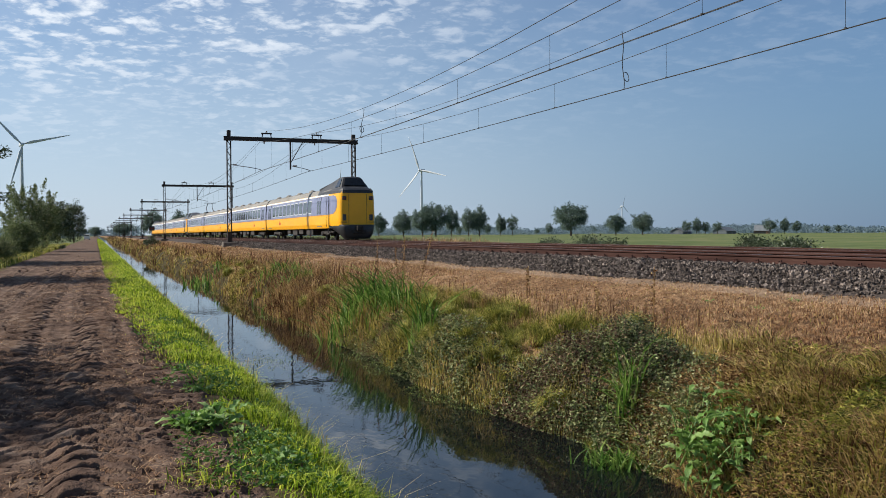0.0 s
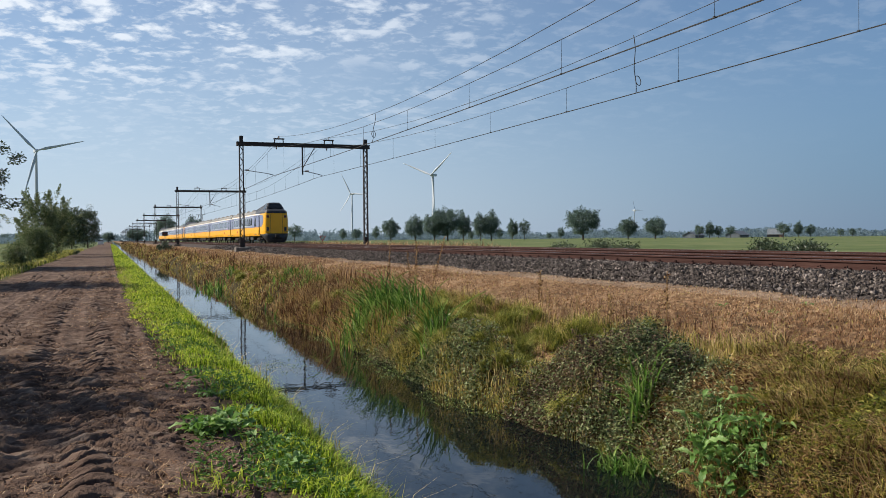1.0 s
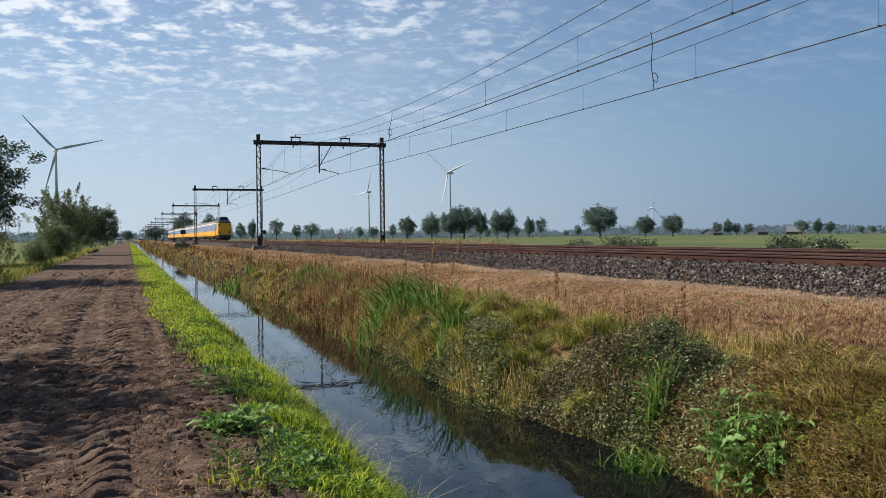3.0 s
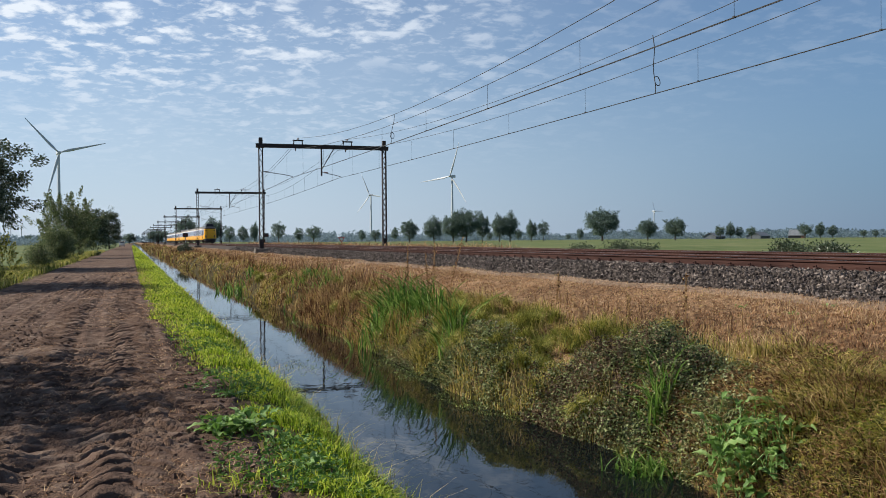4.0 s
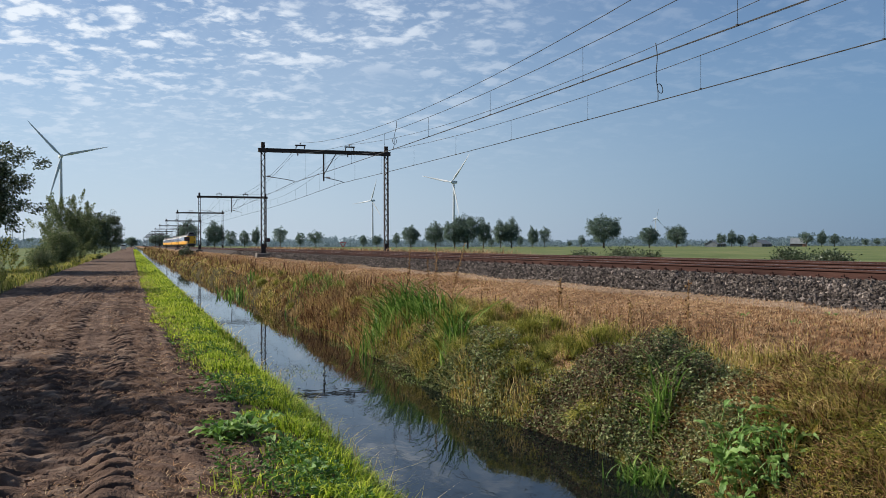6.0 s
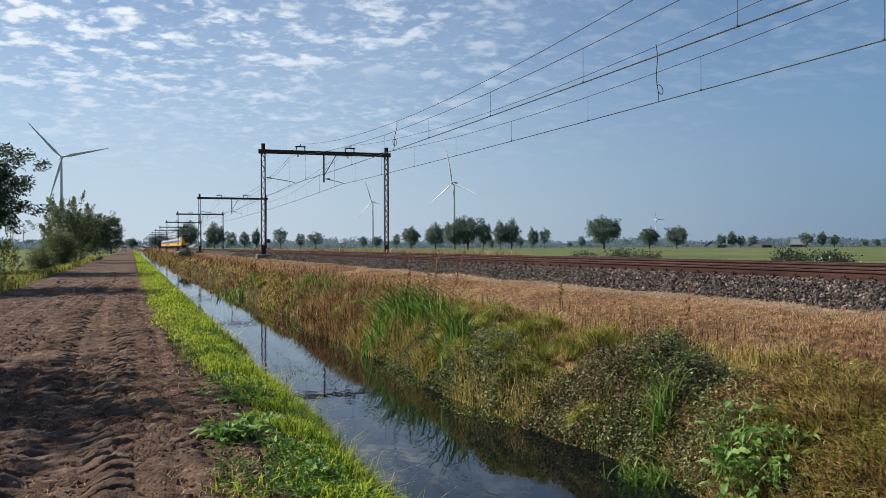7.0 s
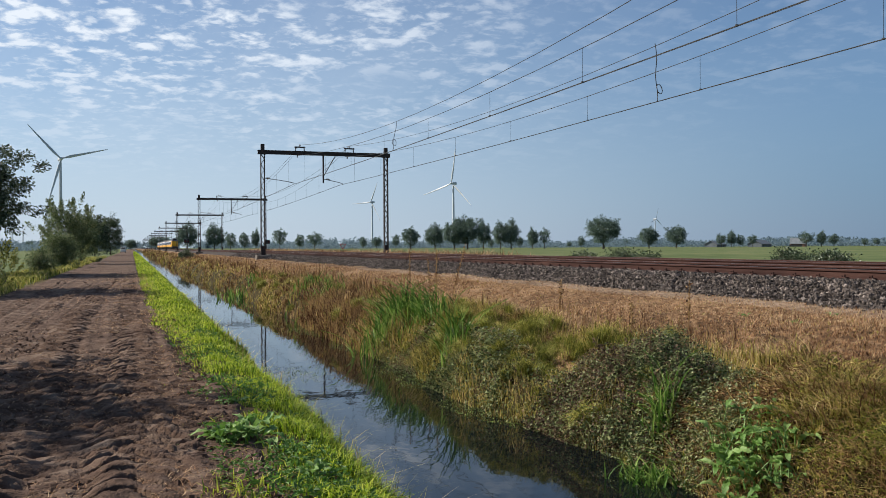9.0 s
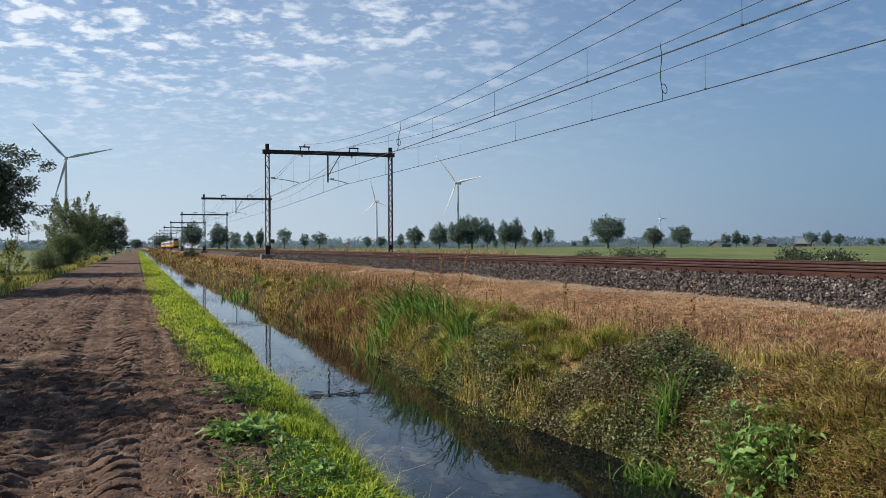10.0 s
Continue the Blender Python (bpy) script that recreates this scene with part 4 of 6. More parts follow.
def build_turbine(x, y, hub, blade, facing, label):
    """facing: degrees, the heading to which the rotor's axis points."""
    t = empty("wind_turbine", pose(x, y, -0.1, 0, 0, facing))
    tagged(t, label, "wind turbine", "wind turbines")
    bm = bmesh.new()
    add_rod(bm, (0, 0, 0), (0, 0, hub - 1.5), 2.3, 1.35, 20)
    part("tower", bm, TURBINE, t, smooth=False)
    bm = bmesh.new()
    add_box(bm, -1.8, 1.8, -3.5, 8.0, hub - 1.9, hub + 2.1, 0.7)
    part("nacelle", bm, TURBINE, t)
    bm = bmesh.new()
    bmesh.ops.create_uvsphere(bm, u_segments=16, v_segments=8, radius=2.0, matrix=Matrix.Diagonal((1, 1.3, 1, 1)))
    rotor_ob = part("rotor", bm, TURBINE, t, "three-bladed rotor")
    rotor_ob.location = (0, -5.2, hub)
    for k in range(3):
        bm = bmesh.new()
        prev = None
        for u, chord, thick, tw in ((0.03, 1.6, 1.6, 0), (0.10, 2.2, 1.3, 25), (0.2, 3.4, 0.9, 18), (0.45, 2.5, 0.5, 9), (0.75, 1.6, 0.3, 4), (0.95, 0.9, 0.15, 1), (1.0, 0.3, 0.08, 0)):
            c, s = math.cos(radians(tw)), math.sin(radians(tw))
            vs = []
            for a in range(8):
                px, py = math.cos(a * math.pi / 4) * chord / 2 - chord * 0.15, math.sin(a * math.pi / 4) * thick / 2
                vs.append(bm.verts.new((px * c - py * s, px * s + py * c - 5.0 * u * u, u * blade)))
            if prev:
                for i in range(8):
                    bm.faces.new((prev[i], prev[(i + 1) % 8], vs[(i + 1) % 8], vs[i]))
            prev = vs
        bm.faces.new(prev)
        bl = part("blade", bm, TURBINE, rotor_ob, smooth=True)
        bl.rotation_euler.y = k * 2 * math.pi / 3
    return t, rotor_ob


# rotor: start angle (degrees), degrees a second, hub height
ROTORS = []
for tx, ty, hub, blade, facing, start, rate, label in (
        (-76.3, 1098.7, 103, 51, 12, -44, 0.0, "white three-bladed wind turbine standing still"),
        (-379, 3298, 62, 19, 30, 20, -45, "tiny distant white wind turbine beyond the fields"),
        (-345, 3287, 60, 19, 30, 70, -45, "tiny distant white wind turbine beyond the fields"),
        (474.8, 1317, 100, 55, -55, 342, -50, "white wind turbine turning behind a row of trees"),
        (514.3, 1969.5, 103, 50, -50, 12.5, -38.5, "small distant white wind turbine turning"),
        (1823.8, 2864, 98, 40, 20, 10, -40, "tiny distant white wind turbine turning")):
    _, ro = build_turbine(tx, ty, hub, blade, facing, label)
    ROTORS.append((ro, start, rate, hub))

# ---------------------------------------------------------------- plants: helpers


def blade_mesh(name, base, height, width, heading, lean, curl):
    """Grass blades: a bent strip of two stages each."""
    n = len(base)
    dx, dy = np.cos(heading), np.sin(heading)
    sx, sy = -dy * width / 2, dx * width / 2
    v = np.zeros((n, 5, 3))
    m = base + np.stack([dx * height * lean * 0.45, dy * height * lean * 0.45, height * 0.6], 1)
    tip = base + np.stack([dx * height * (lean + curl), dy * height * (lean + curl), height * (1 - 0.35 * curl)], 1)
    side = np.stack([sx, sy, np.zeros(n)], 1)
    v[:, 0], v[:, 1], v[:, 2], v[:, 3], v[:, 4] = base - side, base + side, m - side * 0.8, m + side * 0.8, tip
    t = np.array([[0, 1, 3], [0, 3, 2], [2, 3, 4]])
    return tri_mesh(name, v.reshape(-1, 3), (t[None] + (np.arange(n) * 5)[:, None, None]).reshape(-1, 3))


def leaf_mesh(name, place, size, out, droop=0.3, ratio=0.5, fold=0.15, rnd=None):
    """Small folded leaves at the places; out: the way each one points."""
    r = rnd or rng
    n = len(place)
    out = out / np.maximum(np.linalg.norm(out, axis=1, keepdims=True), 1e-6)
    side = np.cross(out, r.normal(0, 1, (n, 3)) * 0.6 + np.array([0, 0, 1]))
    side /= np.maximum(np.linalg.norm(side, axis=1, keepdims=True), 1e-6)
    up = np.cross(side, out)
    s = size[:, None]
    v = np.zeros((n, 4, 3))
    v[:, 0] = place
    v[:, 1] = place + out * s * 0.45 + side * s * ratio / 2 + up * s * fold
    v[:, 2] = place + out * s - up * s * droop * 0.3
    v[:, 3] = place + out * s * 0.45 - side * s * ratio / 2 + up * s * fold
    t = np.array([[0, 1, 2], [0, 2, 3]])
    return tri_mesh(name, v.reshape(-1, 3), (t[None] + (np.arange(n) * 4)[:, None, None]).reshape(-1, 3))


def far_y(n, y0, y1, power=1.0):
    return y0 * (y1 / y0) ** (rng.uniform(0, 1, n) ** power)


def far_and_behind(n, y0, y1, back=7000):
    """As far_y, with some of them spread evenly behind the nearest."""
    return np.concatenate([far_y(n - back, y0, y1), rng.uniform(-9, y0, back)])


def stuff(name, me, material, label, category):
    return tagged(link(name, me, material), label, category, kind="stuff")


# ---------------------------------------------------------------- trees


def crown_points(n_clump, per, rx, rz, zc, clump, r, hollow=0.45):
    d = r.normal(0, 1, (n_clump, 3))
    d /= np.linalg.norm(d, axis=1, keepdims=True)
    rad = hollow + (1 - hollow) * r.uniform(0, 1, n_clump) ** 0.6
    lump = 1 + 0.22 * np.sin(d[:, 0] * 4 + r.uniform(0, 6)) * np.cos(d[:, 1] * 5 + r.uniform(0, 6)) + 0.12 * r.normal(0, 1, n_clump)
    c = d * (rad * lump)[:, None] * np.array([rx, rx, rz]) + np.array([0, 0, zc])
    p = np.repeat(c, per, 0) + np.clip(r.normal(0, 1, (n_clump * per, 3)), -1.5, 1.5) * clump * np.array([1, 1, 0.7])
    return c, p


def build_tree(name, label, category, h, rx, low, n_clump, per, leaf, seed, leaf_mat, trunk_r, clump=0.35, group="", lean=0.0, stems=1, hollow=0.45, shoots=0.0):
    r = np.random.default_rng(seed)
    t = empty(name)
    tagged(t, label, category, group)
    zc, rz = (h + low) / 2, (h - low) / 2
    c, p = crown_points(n_clump, per, rx, rz, zc, clump, r, hollow)
    if shoots:
        # leaves strung along rising twigs
        d = c - np.array([0, 0, zc - rz])
        d = d / np.maximum(np.linalg.norm(d, axis=1, keepdims=True), 1e-6) + r.normal(0, 0.25, c.shape) + np.array([0, 0, 0.35])
        u = r.uniform(0, 1, n_clump * per)
        p = np.repeat(c, per, 0) + np.repeat(d * r.uniform(0.5, 1.2, (n_clump, 1)), per, 0) * shoots * u[:, None] + r.normal(0, 1, (n_clump * per, 3)) * clump * (0.55 - 0.4 * u)[:, None]
    p[:, 2] = np.maximum(p[:, 2], max(0.05, low - 0.3) + r.uniform(0, 0.3, len(p)))
    bm = bmesh.new()
    for k in range(stems):
        o = Vector((r.uniform(-0.3, 0.3) * (stems > 1), r.uniform(-0.3, 0.3) * (stems > 1), 0))
        z, q = 0.0, o
        steps = 5
        for i in range(steps):
            z2 = (i + 1) / steps * (low + rz * 1.1)
            q2 = o + Vector((lean * z2 + r.normal(0, 0.06) * (i + 1), r.normal(0, 0.06) * (i + 1), z2))
            add_rod(bm, q - Vector((0, 0, 0.15 if i == 0 else 0)), q2, trunk_r * (1 - 0.75 * i / steps), trunk_r * (1 - 0.75 * (i + 1) / steps), 7)
            if i > 0:
                for _ in range(3):
                    e = c[r.integers(0, n_clump)]
                    mid = q2.lerp(Vector(e), 0.5) + Vector((0, 0, 0.25))
                    add_rod(bm, q2, mid, trunk_r * 0.30, trunk_r * 0.18, 5)
                    add_rod(bm, mid, e, trunk_r * 0.18, trunk_r * 0.06, 5)
            q = q2
    part("trunk", bm, BARK, t, "brown bark trunk and limbs")
    out = p - np.array([0, 0, zc]) + r.normal(0, rx * 0.7, p.shape)
    out[:, 2] -= 0.2 * rx
    crown = link("crown", leaf_mesh("crown", p, leaf * r.uniform(0.6, 1.3, len(p)), out, rnd=r, ratio=0.65), leaf_mat, t)
    return t


def place(t, x, y, z=None, turn=0.0, s=(1, 1, 1)):
    t.matrix_basis = pose(x, y, float(ground_z(x, y)) if z is None else z, 0, 0, turn)
    t.scale = s
    return t


# the row along the track
place(build_tree("tree", "leafy alder overhanging the dirt track", "tree", 8.9, 4.5, 2.6, 300, 130, 0.17, 41, TREE_LEAF, 0.17, 0.32, "trees along the track", hollow=0.3), -10.2, 60, None)
place(build_tree("tree", "leafy tree shading the dirt track", "tree", 8.5, 3.2, 2.2, 220, 60, 0.22, 42, TREE_LEAF, 0.17, 0.40, "trees along the track"), -10.2, 38.3)
place(build_tree("tree", "leafy tree whose shade falls over the track", "tree", 8.2, 3.7, 1.9, 220, 50, 0.25, 43, TREE_LEAF, 0.15, 0.40, "trees along the track"), -10.4, 14.4)
place(build_tree("tall_shrub", "grey-green feathery willow shrub beside the track", "shrub", 6.3, 2.5, 0.3, 120, 110, 0.17, 44, SHRUB_LEAF, 0.09, 0.36, "shrubs along the track", stems=4, hollow=0.2, shoots=1.3), -6.2, 98)
place(build_tree("tall_shrub", "tall loose willow shrub beside the track", "shrub", 4.7, 2.0, 0.3, 100, 100, 0.18, 45, SHRUB_LEAF, 0.08, 0.36, "shrubs along the track", stems=4, hollow=0.2, shoots=1.0), -5.6, 114)
place(build_tree("shrub", "low rounded dark green shrub by the track", "shrub", 3.1, 1.3, 0.05, 200, 44, 0.13, 46, SHRUB_LEAF, 0.05, 0.24, "shrubs along the track", stems=4), -5.75, 83)
place(build_tree("shrub", "small rounded shrub in the verge", "shrub", 1.7, 0.8, 0.05, 110, 36, 0.10, 47, SHRUB_LEAF, 0.04, 0.2, "shrubs along the track", stems=3), -5.7, 64.5)
place(build_tree("sapling", "thin light green sapling in the verge", "sapling", 1.6, 0.35, 0.2, 44, 26, 0.085, 48, HUMMOCK, 0.02, 0.1, "shrubs along the track", stems=2, shoots=0.4), -4.75, 39.2)
place(build_tree("tree", "dense dark roadside tree beside the track", "tree", 9.0, 2.7, 0.6, 230, 44, 0.26, 49, TREE_LEAF, 0.18, 0.45, "trees along the track"), -4.9, 228)
place(build_tree("tree", "dense dark tree further along the track", "tree", 8.6, 3.0, 0.6, 200, 26, 0.4, 50, TREE_LEAF, 0.18, 0.5, "trees along the track"), -7.6, 205)
place(build_tree("bramble_bush", "dark green bramble bush on the ditch bank", "bush", 1.05, 0.75, 0.05, 70, 34, 0.10, 51, TREE_LEAF, 0.02, 0.16, "bushes on the bank", stems=3), 5.5, 100)

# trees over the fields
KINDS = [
    build_tree("field_tree", "broad round-crowned oak in the fields", "tree", 10, 5.0, 2.3, 320, 22, 0.48, 61, HAZED_LEAF, 0.36, 0.5, "trees in the fields"),
    build_tree("field_tree", "upright bushy tree in the fields", "tree", 10, 3.5, 2.0, 240, 22, 0.48, 62, HAZED_LEAF, 0.30, 0.5, "trees in the fields"),
    build_tree("field_tree", "loose open-crowned tree in the fields", "tree", 10, 4.0, 3.2, 130, 24, 0.48, 63, HAZED_LEAF, 0.28, 0.5, "trees in the fields"),
    build_tree("field_tree", "small tree with an uneven crown in the fields", "tree", 10, 3.3, 2.4, 120, 24, 0.5, 64, HAZED_LEAF, 0.28, 0.5, "trees in the fields")]
FIELD_TREES = [  # x, y, height, width factor, kind
    (30, 539, 14.8, 1.10, 1),
    (45, 534, 14.1, 0.98, 1),
    (58, 572, 10.4, 0.89, 3),
    (66, 569, 10.3, 0.90, 3),
    (73, 567, 12.1, 0.58, 1),
    (81, 522, 11.6, 0.84, 2),
    (99, 558, 9.1, 0.92, 3),
    (100, 515, 9.5, 1.10, 2),
    (151, 604, 8.1, 0.89, 3),
    (160, 601, 8.1, 1.15, 3),
    (167, 577, 9.3, 0.75, 3),
    (141, 459, 11.4, 0.78, 0),
    (147, 436, 12.1, 1.01, 1),
    (146, 404, 13.5, 0.99, 1),
    (152, 402, 15.1, 0.86, 0),
    (163, 409, 13.2, 0.68, 1),
    (175, 416, 12.8, 0.77, 1),
    (180, 414, 13.7, 0.77, 1),
    (212, 519, 5.7, 0.98, 3),
    (229, 513, 7.0, 0.79, 3),
    (203, 438, 10.5, 0.72, 1),
    (209, 436, 10.4, 0.68, 2),
    (256, 483, 7.0, 0.90, 3),
    (323, 629, 4.2, 1.25, 3),
    (224, 399, 15.4, 1.07, 0),
    (251, 400, 10.4, 0.91, 0),
    (270, 404, 11.1, 0.96, 0),
    (349, 473, 8.2, 0.92, 2),
    (355, 471, 9.6, 0.73, 1),
    (360, 469, 7.4, 1.00, 3),
    (367, 466, 7.4, 0.92, 2),
    (399, 455, 9.0, 1.09, 2),
    (408, 452, 9.3, 0.80, 1),
    (416, 450, 7.8, 1.01, 3),
    (496, 507, 5.4, 1.29, 3),
    (504, 504, 5.7, 1.11, 3),
    (469, 791, 7.4, 1.60, 3),
    (676, 720, 5.8, 1.60, 3),
    (-93, 772, 6.8, 1.60, 3),
    (-87, 875, 7.9, 1.60, 3),
    (-1, 740, 8.1, 1.13, 0),
    (18, 670, 9.9, 1.41, 0),
]
used = set()
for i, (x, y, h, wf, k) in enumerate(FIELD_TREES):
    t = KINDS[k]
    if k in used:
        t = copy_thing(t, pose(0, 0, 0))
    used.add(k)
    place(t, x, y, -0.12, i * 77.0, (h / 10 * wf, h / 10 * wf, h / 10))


def build_far_woods():
    r = np.random.default_rng(71)
    P, S = [], []
    for a0, a1, d0, d1, hh, n in ((-16, 62, 1500, 2100, 17, 800), (-16, -1.5, 620, 800, 6.5, 180), (8, 62, 780, 1000, 7.5, 620)):
        a = np.radians(r.uniform(a0, a1, n))
        d = r.uniform(d0, d1, n)
        h = hh * r.uniform(0.55, 1.1, n) * (1 + 0.3 * np.sin(a * 37))
        for k in range(46):
            u = r.uniform(0, 1, n)
            P.append(np.stack([d * np.sin(a) + r.normal(0, 4, n), d * np.cos(a) + r.normal(0, 4, n), u * h * 0.8], 1))
            S.append(r.uniform(0.14, 0.28, n) * hh)
    P, S = np.concatenate(P), np.concatenate(S)
    out = r.normal(0, 1, P.shape)
    ob = link("backdrop", leaf_mesh("backdrop", P, S, out, ratio=0.9, rnd=r), HAZED_WOOD)
    tagged(ob, "woods along the horizon, coloured blue-green for haze", "distant woods", kind="structure")


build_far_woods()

# ---------------------------------------------------------------- grass and bank plants


def build_verge():
    n = 190000
    y = far_and_behind(n, 4.6, 420)
    u = rng.uniform(0, 1, n)
    x = 0.32 + u * 1.95
    m = unit_noise(x * 1.6, y * 0.9, 81)
    inner = np.clip((x - 0.44 - 0.52 * np.clip((15 - y) / 4, 0, 1) - 0.28 * unit_noise(y * 0.9, y * 0.3, 82)) / 0.5, 0, 1)
    inner = np.maximum(inner, np.clip(y / 22 - 0.6, 0, 1) * np.clip((x - 0.25) / 0.3, 0, 1))
    tuft = np.clip(0.75 + 0.9 * unit_noise(x * 5, y * 5, 84), 0.15, 1)
    keep = rng.uniform(0, 1, n) < tuft * np.clip(inner * 1.25 + 0.28 * np.clip(m + 0.1, 0, 1) * (x > 0.45) + 0.35 * m * (1 - inner) * inner * 4, 0.02, 1)
    x, y, m = x[keep], y[keep], m[keep]
    n = len(x)
    far = np.clip(y / 12, 1, 30)
    z = ground_z(x, y)
    ok = z > WATER_Z - 0.02
    x, y, z, far, m = x[ok], y[ok], z[ok], far[ok], m[ok]
    n = len(x)
    h = (0.05 + 0.055 * np.clip(unit_noise(x * 4, y * 4, 83) + 0.4, 0, 1.5)) * rng.uniform(0.5, 1.6, n) * (1 + 0.5 * (x > 1.5))
    me = blade_mesh("grass", np.stack([x, y, z - 0.01], 1), h, 0.0095 * far * rng.uniform(0.6, 1.5, n), rng.uniform(0, 6.28, n), rng.uniform(0.1, 0.8, n), rng.uniform(0.0, 1.0, n))
    stuff("grass", me, GRASS, "short bright green grass along the ditch edge", "grass")
    # thin seed-bearing stems along the water's edge
    n = 420
    y = far_y(n, 5, 40)
    x = rng.normal(1.95, 0.14, n)
    me = blade_mesh("seed_grass", np.stack([x, y, ground_z(x, y)], 1), rng.uniform(0.16, 0.42, n), 0.005 * np.clip(y / 8, 1, 4), rng.normal(0.2, 1.2, n), rng.uniform(0.1, 0.6, n), rng.uniform(0.1, 0.9, n))
    stuff("seed_grass", me, OLIVE, "thin seed-bearing grass stems at the water's edge", "grass")
    # rough grass on the other side of the track
    n = 26000
    y = far_y(n, 20, 170)
    x = -4.2 - rng.uniform(0, 1, n) ** 0.8 * 3.2
    keep = rng.uniform(0, 1, n) < np.clip((-4.15 + 0.3 * unit_noise(y * 0.5, y * 0.1, 17) - x) * 2, 0.02, 1)
    x, y = x[keep], y[keep]
    n = len(x)
    me = blade_mesh("rough_grass", np.stack([x, y, ground_z(x, y)], 1), rng.uniform(0.12, 0.5, n), 0.010 * np.clip(y / 14, 1, 8), rng.uniform(0, 6.28, n), rng.uniform(0.1, 0.6, n), rng.uniform(0.1, 0.8, n))
    stuff("rough_grass", me, HUMMOCK, "rough green grass in the track's verge", "grass")


def build_verge_weeds():
    n = 6500
    y = far_y(n, 5.4, 18)
    x = 0.55 + rng.uniform(0, 1, n) * 0.95
    keep = unit_noise(x * 3.1, y * 2.4, 86) > 0.12
    x, y = x[keep], y[keep]
    n = len(x)
    p = np.stack([x, y, ground_z(x, y) + rng.uniform(0.0, 0.07, n)], 1)
    out = np.stack([rng.normal(0, 1, n), rng.normal(0, 1, n), rng.normal(0.35, 0.3, n)], 1)
    stuff("verge_weeds", leaf_mesh("verge_weeds", p, rng.uniform(0.025, 0.075, n), out, ratio=0.45), BROAD, "low leafy weeds between the track and the grass", "weeds")


def build_slope():
    n = 190000
    y = far_and_behind(n, 4.2, 170, 3000)
    x = 5.6 + rng.uniform(0, 1, n) ** 0.9 * 4.0
    # thin towards the sandy strip at the ballast's foot
    bare = np.clip((x + 0.15 * unit_noise(y * 1.3, y * 0.4, 94) - 8.95) / 0.35, 0, 1)
    keep = rng.uniform(0, 1, n) > bare * 0.7
    x, y = x[keep], y[keep]
    n = len(x)
    patch = unit_noise(x * 0.5, y * 0.35, 91)
    z = ground_z(x, y)
    far = np.clip(y / 13, 1, 30)
    h = rng.uniform(0.016, 0.052, n) * (1.3 + 0.7 * patch) * np.where(x < 6.4, 1.6, 1.0)
    edge = 6.05 + 0.35 * unit_noise(y * 0.6, y * 0.15, 92) + 0.5 * np.exp(-((y - 10.6) / 1.6) ** 2)
    green = rng.uniform(0, 1, n) < np.clip((edge - x) * 0.9 + 0.16 + 0.6 * np.clip(unit_noise(x * 1.3, y * 1.1, 93) - 0.2, 0, 1), 0.05, 0.9)
    p = np.stack([x, y, z - 0.01], 1)
    w = 0.0066 * far * rng.uniform(0.6, 1.6, n)
    a, le, cu = rng.uniform(0, 6.28, n), rng.uniform(0.2, 1.4, n), rng.uniform(0.2, 1.3, n)
    for sel, name, material, label in ((~green, "dry_grass", DRY, "dry straw-brown grass on the railway slope"), (green, "half_dry_grass", OLIVE, "olive half-dry grass along the bank top")):
        stuff(name, blade_mesh(name, p[sel], h[sel], w[sel], a[sel], le[sel], cu[sel]), material, label, "grass")
    # strip beyond the tracks
    n = 22000
    y = far_y(n, 12, 160)
    x = rng.uniform(19.0, 22.5, n)
    me = blade_mesh("dry_grass", np.stack([x, y, ground_z(x, y)], 1), rng.uniform(0.25, 0.85, n) * np.where(y > 45, 1.1, 0.6), 0.014 * np.clip(y / 20, 1, 6), rng.uniform(0, 6.28, n), rng.uniform(0, 0.4, n), rng.uniform(0.1, 0.6, n))
    stuff("dry_grass", me, DRY, "tall dry grass beyond the tracks", "grass")


